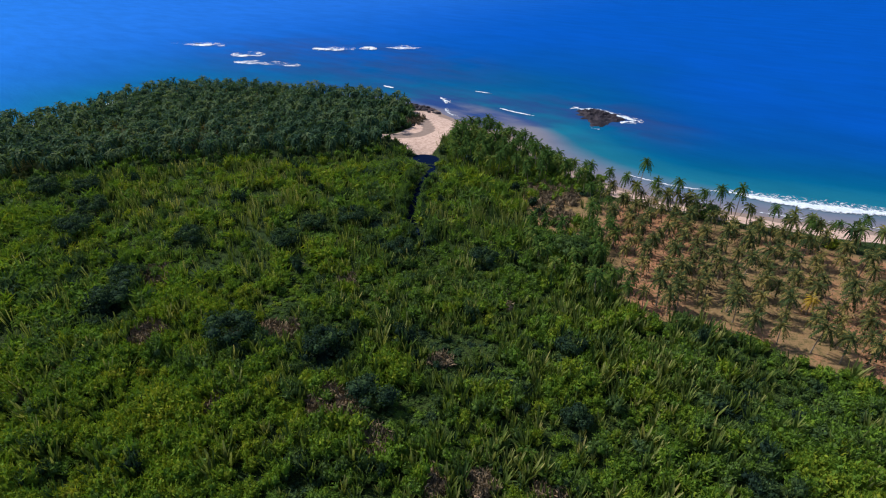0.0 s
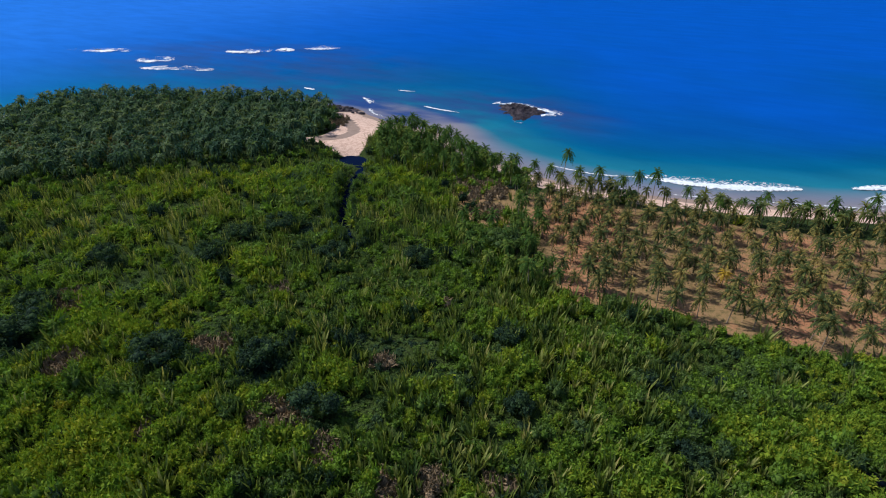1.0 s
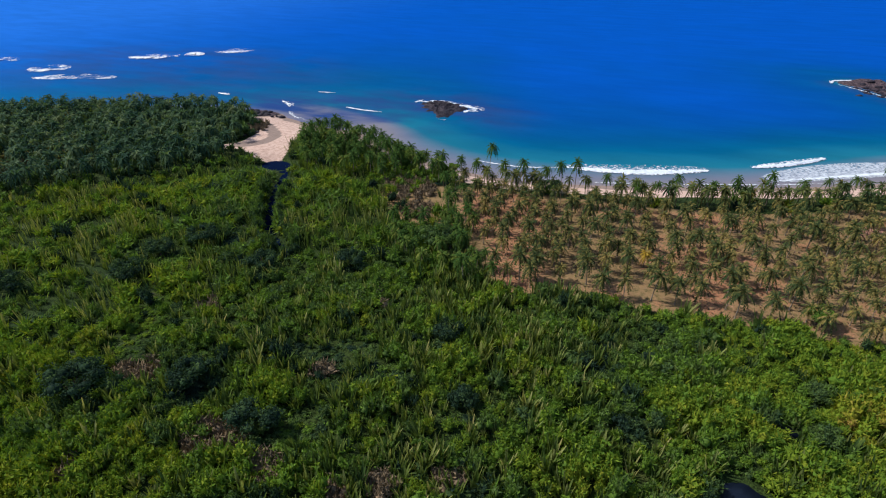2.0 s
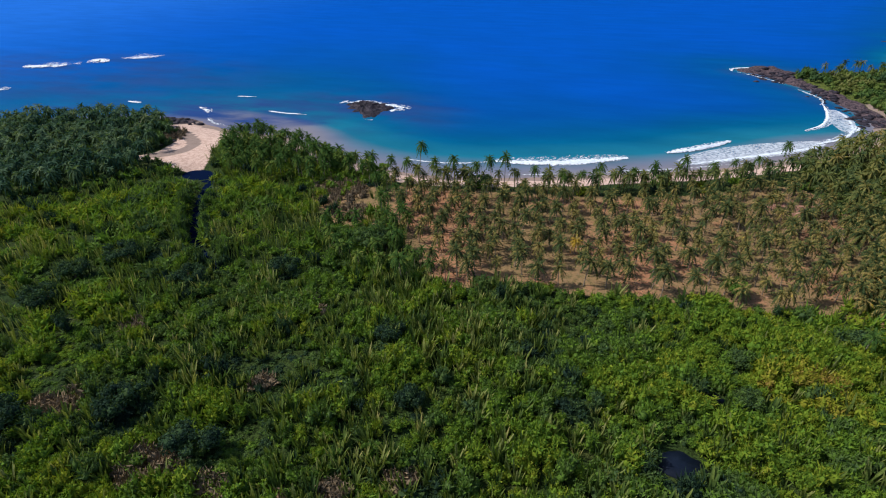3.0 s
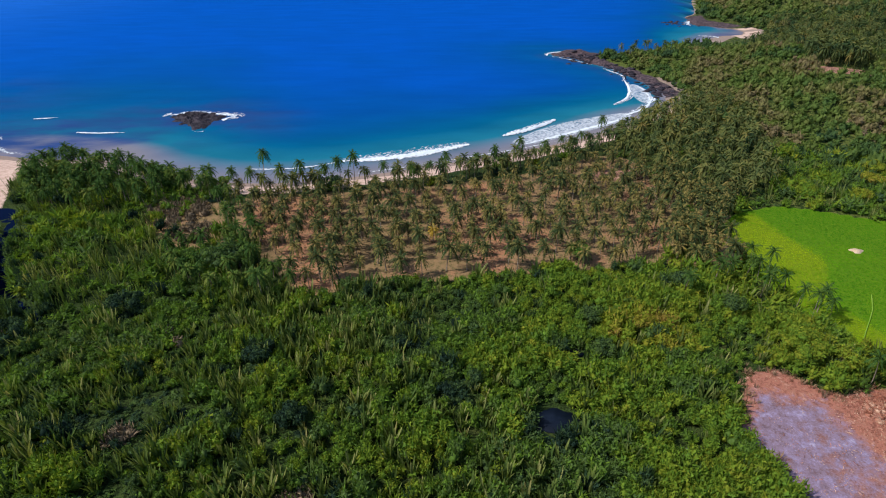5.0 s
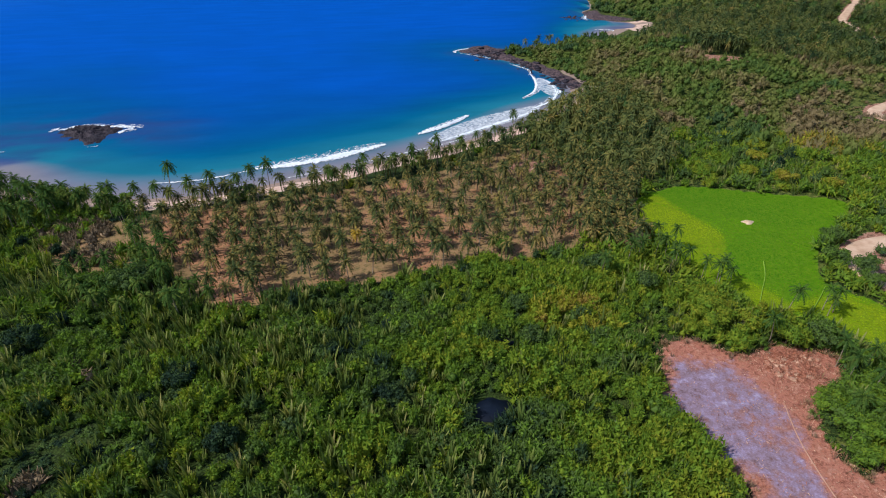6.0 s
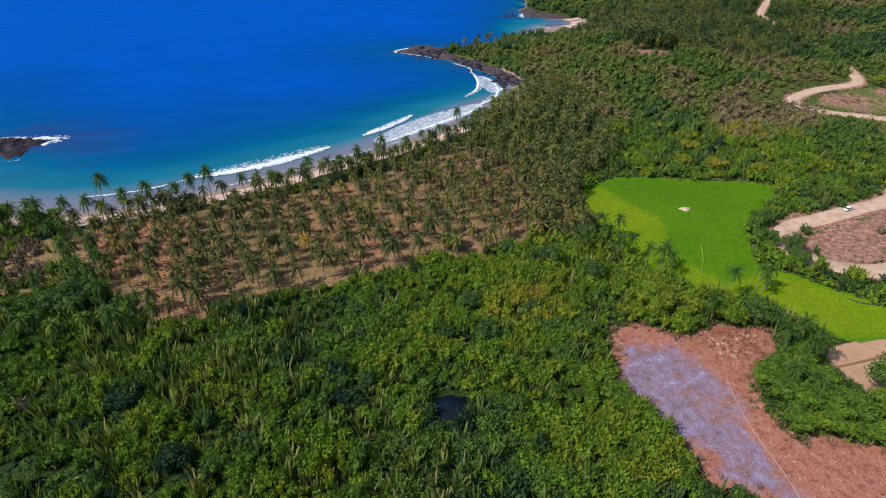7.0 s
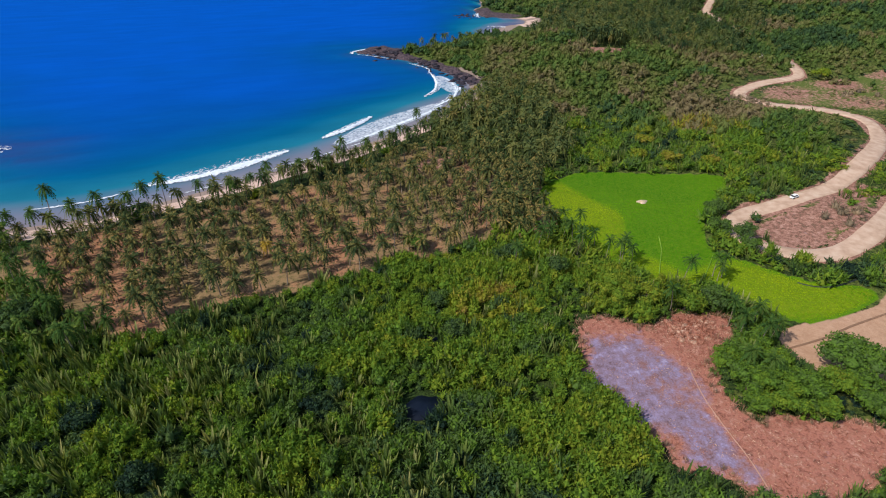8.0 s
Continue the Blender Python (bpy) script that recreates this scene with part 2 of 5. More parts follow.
def ground_material():
    m, n, l, b = material("ground_cover", 0.95, 0.1)
    fine, broad, tiny = add_noise(n, l, 0.55, 5), add_noise(n, l, 0.06, 4), add_noise(n, l, 2.2, 3)
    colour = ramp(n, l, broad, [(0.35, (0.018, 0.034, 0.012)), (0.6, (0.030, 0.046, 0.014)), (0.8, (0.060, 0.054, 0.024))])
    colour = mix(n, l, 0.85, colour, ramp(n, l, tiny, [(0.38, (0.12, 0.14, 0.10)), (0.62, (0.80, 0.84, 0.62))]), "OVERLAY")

    def lay(name, under, stops, edge=0.5, half=0.08, fine=fine):
        f = math_node(n, l, "ADD", attribute(n, name), math_node(n, l, "MULTIPLY", math_node(n, l, "SUBTRACT", fine, 0.5), edge))
        mask = ramp(n, l, f, [(0.5 - half, (0, 0, 0)), (0.5 + half, (1, 1, 1))])
        shade = mix(n, l, 0.35, ramp(n, l, fine, stops), ramp(n, l, tiny, stops))
        return mix(n, l, mask, under, shade)
    colour = lay("grass", colour, [(0.3, (0.055, 0.085, 0.016)), (0.6, (0.10, 0.12, 0.028)), (0.8, (0.17, 0.13, 0.05))], 1.2)
    colour = lay("dry", colour, [(0.36, (0.088, 0.076, 0.032)), (0.46, (0.195, 0.135, 0.066)), (0.56, (0.27, 0.165, 0.088)), (0.66, (0.14, 0.126, 0.05))], 0.6)
    colour = lay("soil", colour, [(0.36, (0.12, 0.082, 0.043)), (0.44, (0.24, 0.132, 0.074)), (0.50, (0.40, 0.168, 0.098)), (0.56, (0.30, 0.170, 0.096)), (0.62, (0.16, 0.122, 0.055)), (0.7, (0.39, 0.245, 0.165))], 0.9)
    colour = lay("litter", colour, [(0.34, (0.15, 0.056, 0.040)), (0.43, (0.26, 0.105, 0.076)), (0.50, (0.37, 0.150, 0.110)), (0.56, (0.27, 0.120, 0.082)), (0.64, (0.40, 0.200, 0.155)), (0.74, (0.50, 0.30, 0.24))], 0.9)
    colour = lay("red", colour, [(0.36, (0.075, 0.056, 0.034)), (0.46, (0.20, 0.098, 0.072)), (0.55, (0.32, 0.165, 0.125)), (0.66, (0.42, 0.255, 0.205))], 0.9)
    colour = lay("ash", colour, [(0.34, (0.085, 0.055, 0.070)), (0.45, (0.185, 0.125, 0.155)), (0.54, (0.225, 0.165, 0.245)), (0.63, (0.275, 0.230, 0.365)), (0.74, (0.50, 0.47, 0.60))], 1.4, 0.26, add_noise(n, l, 0.30, 6, None, 0.7))
    colour = lay("tan", colour, [(0.3, (0.33, 0.19, 0.12)), (0.6, (0.43, 0.265, 0.175)), (0.8, (0.48, 0.32, 0.22))], 0.3)
    colour = lay("paddy", colour, [(0.3, (0.055, 0.145, 0.004)), (0.7, (0.105, 0.20, 0.006))], 0.2)
    colour = lay("ripe", colour, [(0.3, (0.16, 0.20, 0.005)), (0.7, (0.22, 0.26, 0.008))], 0.3, 0.25)
    colour = lay("sand", colour, [(0.36, (0.37, 0.25, 0.205)), (0.5, (0.53, 0.375, 0.315)), (0.66, (0.63, 0.47, 0.40))], 0.5)
    colour = lay("wet", colour, [(0.3, (0.20, 0.145, 0.125)), (0.7, (0.30, 0.23, 0.20))], 0.2)
    colour = lay("rock", colour, [(0.36, (0.016, 0.013, 0.019)), (0.5, (0.055, 0.041, 0.050)), (0.62, (0.14, 0.098, 0.105))], 0.8)
    l.new(colour, b.inputs["Base Color"])
    bump(n, l, b, fine, 0.7, 0.5)
    return m


def water_material():
    m, n, l, b = material("sea_water", 0.5, 0.0)
    b.inputs["IOR"].default_value = 1.33
    place = n.new("ShaderNodeNewGeometry").outputs["Position"]
    turn = n.new("ShaderNodeMapping")
    turn.inputs["Rotation"].default_value = (0, 0, radians(28))
    turn.inputs["Scale"].default_value = (0.35, 1.0, 1.0)
    l.new(place, turn.inputs[0])
    swell, chop, broad = add_noise(n, l, 0.05, 4, turn.outputs[0]), add_noise(n, l, 0.35, 4, turn.outputs[0]), add_noise(n, l, 0.012, 4, turn.outputs[0])
    off = math_node(n, l, "MULTIPLY", attribute(n, "offshore"), math_node(n, l, "ADD", broad, 0.5))
    colour = ramp(n, l, off, [(0.0, (0.23, 0.19, 0.18)), (0.03, (0.150, 0.160, 0.200)), (0.075, (0.010, 0.138, 0.195)), (0.17, (0.0, 0.088, 0.182)), (0.28, (0.0, 0.066, 0.198)),
                              (0.45, (0.0, 0.057, 0.252)), (0.72, (0.0, 0.060, 0.330)), (1.0, (0.0, 0.062, 0.370))])
    # lighter blue towards the west paints sky glare into the water colour
    colour = mix(n, l, attribute(n, "west_glare"), colour, (0.015, 0.118, 0.52))
    reef = math_node(n, l, "MULTIPLY", attribute(n, "reef"), ramp(n, l, add_noise(n, l, 0.045, 5, turn.outputs[0]), [(0.35, (0.2, 0.2, 0.2)), (0.6, (1, 1, 1))]))
    colour = mix(n, l, reef, colour, (0.020, 0.038, 0.140))
    colour = mix(n, l, attribute(n, "inlet"), colour, (0.003, 0.008, 0.030))
    colour = mix(n, l, 0.5, colour, ramp(n, l, swell, [(0.36, (0.40, 0.40, 0.40)), (0.64, (0.57, 0.57, 0.57))]), "OVERLAY")
    l.new(colour, b.inputs["Base Color"])
    both = math_node(n, l, "ADD", math_node(n, l, "MULTIPLY", swell, 1.0), math_node(n, l, "MULTIPLY", chop, 0.25))
    bump(n, l, b, both, 0.5, 1.2)
    gloss = n.new("ShaderNodeBsdfGlossy")
    gloss.inputs["Color"].default_value, gloss.inputs["Roughness"].default_value = (0.06, 0.45, 1.0, 1), 0.42
    l.new(b.inputs["Normal"].links[0].from_socket, gloss.inputs["Normal"])
    top = n.new("ShaderNodeMixShader")
    l.new(math_node(n, l, "MULTIPLY", math_node(n, l, "SUBTRACT", 1.0, attribute(n, "inlet")), 0.10), top.inputs[0])
    l.new(b.outputs[0], top.inputs[1])
    l.new(gloss.outputs[0], top.inputs[2])
    l.new(top.outputs[0], n["Material Output"].inputs["Surface"])
    return m


def foam_material():
    """Foam that thins out to the water between its flakes."""
    m, n, l, b = material("sea_foam", 0.8, 0.1)
    fine = add_noise(n, l, 0.5, 5, None, 0.7)
    l.new(ramp(n, l, fine, [(0.3, (0.52, 0.59, 0.70)), (0.6, (0.70, 0.76, 0.85))]), b.inputs["Base Color"])
    f = math_node(n, l, "ADD", attribute(n, "cover"), math_node(n, l, "MULTIPLY", math_node(n, l, "SUBTRACT", fine, 0.5), 0.8))
    l.new(ramp(n, l, f, [(0.20, (0, 0, 0)), (0.45, (0.42, 0.42, 0.42)), (0.8, (1, 1, 1))]), b.inputs["Alpha"])
    bump(n, l, b, fine, 0.4, 0.3)
    return m


FOAM = foam_material()
GROUND, WATER = ground_material(), water_material()


# ---- mesh tools ----
def mesh_of(name, verts, tris, mat, smooth_faces=False, **attributes):
    """One mesh object from arrays of corners and triangles, with a number for each corner under each name."""
    me = bpy.data.meshes.new(name)
    verts, tris = np.asarray(verts, np.float32), np.asarray(tris, np.int32)
    me.vertices.add(len(verts))
    me.vertices.foreach_set("co", verts.ravel())
    me.loops.add(tris.size)
    me.loops.foreach_set("vertex_index", tris.ravel())
    me.polygons.add(len(tris))
    me.polygons.foreach_set("loop_start", np.arange(len(tris), dtype=np.int32) * 3)
    me.update(calc_edges=True)
    if smooth_faces:
        me.polygons.foreach_set("use_smooth", np.ones(len(tris), bool))
    for key, values in attributes.items():
        a = me.attributes.new(key, "FLOAT", "POINT")
        a.data.foreach_set("value", np.asarray(values, np.float32).ravel())
    me.materials.append(mat)
    return new(name, me)


def sheet_tris(nx, ny):
    i = np.arange(nx * ny).reshape(ny, nx)
    a, b, c, d = i[:-1, :-1].ravel(), i[:-1, 1:].ravel(), i[1:, 1:].ravel(), i[1:, :-1].ravel()
    return np.vstack([np.c_[a, b, c], np.c_[a, c, d]])


def graded(spans, end):
    """Grid lines: spacings (from, step), then growing out to +-end."""
    out = []
    for (a, step), (b, _) in zip(spans[:-1], spans[1:]):
        out += list(np.arange(a, b, step))
    out.append(spans[-1][0])
    step, v = spans[-1][1], out[-1]
    while v < end:
        step *= 1.35
        v += step
        out.append(v)
    step, v, low = spans[0][1], out[0], []
    while v > -end:
        step *= 1.35
        v -= step
        low.append(v)
    return np.array(low[::-1] + out)


def part(name, bm, mat, parent=None, label=""):
    me = bpy.data.meshes.new(name)
    bm.to_mesh(me)
    bm.free()
    me.materials.append(mat)
    ob = new(name, me)
    ob.parent = parent
    return tagged(ob, label) if label else ob


# ---- ground and sea ----
gx = graded([(-450, 4.5), (-240, 3.5), (72, 2.0), (165, 3.5), (470, 6), (640, 12)], 4600)
gy = graded([(-60, 8), (26, 2.0), (112, 3.5), (330, 4.5), (620, 8), (900, 14)], 4600)
X, Y = (a.ravel() for a in np.meshgrid(gx, gy))
D = coast(X, Y)
Z = height(X, Y, D)
wob = 5 * (rough(X, Y, 14, 21) - 0.5)
rock = rock_zone(X, Y, D)
spit = inside_distance(X, Y, SPIT)
sand = np.maximum(smooth(21, 15, D + wob) * smooth(-400, -300, X), smooth(-3, 3, spit + wob)) * (1 - rock) * (1 - smooth(352, 375, Y) * smooth(150, 170, X) * smooth(48, 40, np.hypot(X - 200, Y - 470) / 3)) * (1 - smooth(240, 300, X) * smooth(30, 48, np.hypot(X - 420, Y - 672)))
sand = np.maximum(sand, smooth(-4, 4, inside_distance(X, Y, FAR_SAND) + wob))
SPIT_WET = curve_through([(-219, 244), (-211, 249), (-207, 258), (-210, 269), (-220, 277), (-231, 283)], 5)
rows_off = 8 * (1 - np.hypot((X - 106) / 17, (Y - 248) / 7))
strip = inside_distance(X, Y, curve_through([(312, 410), (332, 406), (350, 400), (348, 390), (328, 394), (308, 400)], 3, True))
grove = inside_distance(X, Y, GROVE)
dry_corner = inside_distance(X, Y, DRY_CORNER)
burn, ash = inside_distance(X, Y, BURN), inside_distance(X, Y, ASH)
knoll, cut = inside_distance(X, Y, KNOLL), inside_distance(X, Y, CUT)
road_off = line_distance(X, Y, ROAD)
dry = smooth(0.35, 0.62, rough(X, Y, 60, 31)) * smooth(40, 140, X)
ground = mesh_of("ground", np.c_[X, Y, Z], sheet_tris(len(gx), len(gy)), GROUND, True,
                 sand=sand, wet=np.maximum.reduce([smooth(7.5, 4.5, D + 0.5 * wob + 4 * smooth(240, 300, X)), smooth(6.0, 2.5, line_distance(X, Y, SPIT_WET) + 0.6 * wob), smooth(-2, 4, inside_distance(X, Y, FAR_CLEAR)) * smooth(3, -3, inside_distance(X, Y, FAR_SAND)) * smooth(26, 18, D), smooth(352, 372, Y) * smooth(165, 180, X) * smooth(22, 14, D) * smooth(470, 440, Y)]) * (1 - rock), rock=rock,
                 soil=np.maximum(smooth(-5, 3, np.maximum(grove, dry_corner) + wob) * (0.04 + 0.80 * rough(X, Y, 17, 19)) + 0.35 * smooth(-20, -50, X) * smooth(0, 5, grove) + 0.3 * smooth(0, 8, inside_distance(X, Y, COVE_GROVE)), 0.34 * dry), grass=np.maximum((0.35 + 0.3 * rough(X, Y, 40, 17)) * smooth(60, 130, X), 0.75 * np.maximum(smooth(-3, 3, knoll), smooth(-3, 6, cut))), dry=0.9 * smooth(-6, 2, np.maximum(np.maximum(grove, dry_corner), np.maximum(inside_distance(X, Y, COVE_GROVE) - 40, inside_distance(X, Y, EAST_GROVE))) + wob), ripe=0.5 * np.maximum(smooth(124, 112, Y), smooth(3.5, -3.5, X - np.interp(Y, *RIPE_EDGE))) * smooth(-1, 2, inside_distance(X, Y, RICE)),
                 litter=smooth(-4, 2, burn + 1.5 * wob) * (0.62 + 0.8 * rough(X, Y, 7, 29)), ash=0.05 + 0.85 * smooth(-4, 6, ash + 2.8 * wob + 8 * (rough(X, Y, 9, 27) - 0.5)) * (0.32 + 1.10 * rough(X, Y, 10, 23)), red=np.maximum.reduce([smooth(-3, 3, knoll + wob) * (0.40 + 0.85 * rough(X, Y, 11, 37)), smooth(-8, 6, cut + 2 * wob) * (0.12 + 0.8 * rough(X, Y, 26, 39)), smooth(8, 4, road_off + wob), smooth(-6, 4, strip), 0.8 * smooth(-3, 3, rows_off + wob)]),
                 tan=smooth(-2, 2, inside_distance(X, Y, BARE)), paddy=smooth(-2, 1, inside_distance(X, Y, RICE)))
tagged(ground, "tropical coast land with soil, sand and rock", "ground", kind="structure")

sx = graded([(-700, 8), (-300, 4), (240, 8), (500, 20)], 4700)
sy = graded([(100, 8), (220, 4), (420, 8), (700, 20)], 4700)
SX, SY = (a.ravel() for a in np.meshgrid(sx, sy))
SD = -coast(SX, SY)
DEEP = SD * (1 - 0.74 * smooth(1.0, 0.5, np.hypot((SX + 195) / 78, (SY - 316 + 0.3 * (SX + 195)) / 30))) * (1 + 0.6 * smooth(-180, -60, SX) * smooth(30, 90, SD)) * (1 - 0.22 * smooth(40, 90, SX) * smooth(470, 400, SY))
reef = np.maximum.reduce([0.85 * smooth(1.0, 0.4, np.hypot((SX + 162) / 48, (SY - 328 + 0.3 * (SX + 162)) / 10)), smooth(75, 20, np.hypot((SX + 232) / 1.2, SY - 335)), 0.9 * smooth(70, 22, np.hypot((SX + 150) / 1.5, SY - 362)), 0.65 * smooth(150, 50, np.hypot((SX + 440) / 1.7, SY - 400)),
                          0.7 * smooth(26, 4, SD) * smooth(-330, -380, SX), 0.75 * smooth(95, 15, SD) * smooth(-165, -215, SX) * smooth(-460, -380, SX), 0.6 * smooth(30, 8, SD) * smooth(390, 440, SY)])
reef = reef * smooth(0.3, 0.55, rough(SX, SY, 38, 41) + 0.12)
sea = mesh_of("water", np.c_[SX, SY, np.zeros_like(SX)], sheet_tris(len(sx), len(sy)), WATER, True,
              offshore=np.clip(np.clip(DEEP, 0, 400) / 400.0 + 0.28 * smooth(360, 470, SY) * smooth(0, 18, SD) * smooth(45, 110, np.hypot(SX - 362, SY - 662)) * smooth(100, 200, SX + 0.3 * SY) + 0.10 * smooth(-200, -330, SX) * smooth(0, 20, SD), 0, 1) * (1 - 0.12 * smooth(-300, -800, SX)), reef=reef, inlet=smooth(2, 8, -SD), west_glare=0.8 * smooth(-330, -900, SX) * smooth(20, 120, SD))
tagged(sea, "blue tropical sea turning turquoise over the shallows", "sea", kind="structure")


def ribbon(name, line, width, mat, lift, label, category):
    """A way laid over the ground, with worn, uneven edges and a fall at the sides."""
    fine = curve_through(line, 2)
    along = np.gradient(fine, axis=0)
    along /= np.linalg.norm(along, axis=1)[:, None]
    side = np.c_[along[:, 1], -along[:, 0]]
    across = np.array([-0.58, -0.5, -0.25, 0.0, 0.25, 0.5, 0.58])
    wide = width * (0.9 + 0.3 * rough(fine[:, 0], fine[:, 1], 18, 51))
    P = fine[:, None, :] + side[:, None, :] * (across[None, :, None] * wide[:, None, None])
    mid = height(fine[:, 0], fine[:, 1])
    z = np.maximum(height(P[..., 0], P[..., 1]), mid[:, None] - 0.2) + lift
    z[:, 0] -= lift + 0.5
    z[:, -1] -= lift + 0.5
    ob = mesh_of(name, np.c_[P.reshape(-1, 2), z.ravel()], sheet_tris(len(across), len(fine)), mat, True)
    return tagged(ob, label, category, kind="structure")


ribbon("road", ROAD, 7.4, DIRT_ROAD, 0.35, "pale unpaved dirt road winding between the hills", "road")
ribbon("footpath", FOOTPATH, 0.22, PATH_DIRT, 0.12, "narrow trodden footpath through the burnt clearing", "path")
ribbon("field_bund", [(156, 140), (150, 132), (142, 124), (136, 118)], 0.18, BUND_GREEN, 0.4, "pale grassy bund line between the rice plots", "bund")
ribbon("field_bund", [(165, 121), (158, 116), (149, 110)], 0.2, BUND_GREEN, 0.4, "pale grassy bund line between the rice plots", "bund")
ribbon("field_bund", [(143, 72), (158, 71), (170, 71.5), (192, 71)], 0.6, BUND_DARK, 0.15, "dark earth bund across the ploughed field", "bund")
ribbon("ditch", [(177, 95), (180, 91), (187, 88), (197, 88), (203, 87)], 0.7, DITCH, 0.06, "narrow ditch of dark water along the rice", "ditch")


def pool(x, y, rx, ry, seed):
    """A small dark water hole with an uneven rim."""
    a = np.linspace(0, 2 * math.pi, 41)[:-1]
    rim = 0.65 + 0.7 * rough(2 * np.cos(a) + seed, 2 * np.sin(a), 0.9, seed)
    v = np.vstack([[(0, 0, 0)], np.c_[rx * rim * np.cos(a), ry * rim * np.sin(a), 0 * a], np.c_[1.08 * rx * rim * np.cos(a), 1.08 * ry * rim * np.sin(a), 0 * a - 0.6]])
    i, j = np.arange(40) + 1, (np.arange(40) + 1) % 40 + 1
    ob = mesh_of("pond", v, np.vstack([np.c_[0 * i, i, j], np.c_[i, i + 40, j + 40], np.c_[i, j + 40, j]]), POND)
    ob.matrix_basis = Matrix.Translation((x, y, float(height(np.array([x]), np.array([y]))[0]) + 0.35))
    return tagged(ob, "dark still water hole among the fronds", "pond", kind="structure")


PONDS = [(35, 93.5, 5.5, 4.0), (46.5, 118, 3.0, 2.4)]
for k, (px, py, rx, ry) in enumerate(PONDS):
    pool(px, py, rx, ry, 3 + k)

# ---- plants: templates ----
rng = np.random.default_rng(7)


def unit(v):
    return v / np.maximum(np.linalg.norm(v, axis=-1, keepdims=True), 1e-9)


def leaves(at, normal, size, r, slim=0.36, droop=-0.45):
    """Folded, pointed leaf sprays at the given places, facing along normal."""
    k = len(at)
    n = unit(normal + 0.75 * r.normal(size=(k, 3)))
    tip = unit(np.cross(n, r.normal(size=(k, 3))) + np.array([0, 0, -droop]))
    side = unit(np.cross(n, tip))
    s = size * r.uniform(0.65, 1.35, (k, 1))
    base, end = at - tip * s * 0.45, at + tip * s * 0.55
    left, right = at + side * s * slim * 0.5 - n * s * 0.13, at - side * s * slim * 0.5 - n * s * 0.13
    v = np.stack([base, left, end, right], 1).reshape(-1, 3)
    i = np.arange(k)[:, None] * 4
    return v, np.vstack([i + [0, 3, 2], i + [0, 2, 1]])


def join(*pieces):
    vs, fs, o = [], [], 0
    for v, f in pieces:
        vs.append(v)
        fs.append(f + o)
        o += len(v)
    return np.vstack(vs), np.vstack(fs)


def core(radius, centre, r, coarse=False):
    """A lumpy closed body inside a crown, so that no light shows through its middle."""
    bm = bmesh.new()
    if coarse:
        bmesh.ops.create_uvsphere(bm, u_segments=4, v_segments=2, radius=1)
        bmesh.ops.triangulate(bm, faces=bm.faces[:])
    else:
        bmesh.ops.create_icosphere(bm, subdivisions=1, radius=1)
    bm.verts.ensure_lookup_table()
    v = np.array([x.co[:] for x in bm.verts]) * radius * r.uniform(0.8, 1.1, (len(bm.verts), 1)) + centre
    f = np.array([[x.index for x in p.verts] for p in bm.faces])
    bm.free()
    return v, f


def sprigs(at, normal, size, r, slim=0.75, loose=0.4):
    """Small pointed leaf sprays, one triangle each, lying along the surface that faces normal."""
    k = len(at)
    n = unit(normal + loose * r.normal(size=(k, 3)))
    tip = unit(np.cross(n, r.normal(size=(k, 3))) + np.array([0, 0, -0.25]))
    side = unit(np.cross(n, tip))
    s = size * r.uniform(0.6, 1.4, (k, 1))
    v = np.stack([at - tip * s * 0.4 - side * s * slim * 0.5, at - tip * s * 0.3 + side * s * slim * 0.5, at + tip * s * 0.65 + n * s * 0.12], 1).reshape(-1, 3)
    return v, np.arange(3 * k).reshape(-1, 3)


def spears(at, normal, length, r, slim=0.24):
    """Narrow leaves, one triangle each, that stand out along normal and upwards."""
    k = len(at)
    way = unit(normal + np.array([0, 0, 0.35]) + 0.45 * r.normal(size=(k, 3)))
    side = unit(np.cross(way, r.normal(size=(k, 3))))
    s = length * r.uniform(0.6, 1.4, (k, 1))
    v = np.stack([at - side * s * slim * 0.5, at + side * s * slim * 0.5, at + way * s], 1).reshape(-1, 3)
    return v, np.arange(3 * k).reshape(-1, 3)


def shrub(seed, count, leaf, lobes=5, tall=0.75, spread=0.6, stand=2.1, heart=0.74):
    """A bush about 1 in radius: rounded lobes, each with a closed heart, a skin of leaf sprays and leaves that stand out."""
    r = np.random.default_rng(seed)
    pieces = []
    cs = np.c_[r.uniform(-spread, spread, (lobes, 2)), r.uniform(0.15, 0.66, lobes) * tall]
    cs[0] = (0, 0, 0.6 * tall)
    squash = np.array([1, 1, 0.9])
    for c in cs:
        rad = r.uniform(0.28, 0.50)
        n = unit(r.normal(size=(count // lobes // 2, 3)) + np.array([0, 0, 0.6]))
        pieces.append(sprigs(c + n * squash * rad * r.uniform(0.8, 1.15, (len(n), 1)), n, leaf, r, 0.6, 0.7))
        n = unit(r.normal(size=(count // lobes // 2, 3)) + np.array([0, 0, 0.6]))
        pieces.append(spears(c + n * squash * rad * 0.6, n, leaf * stand, r))
        pieces.append(core(squash * rad * heart, c, r, True))
    return join(*pieces)


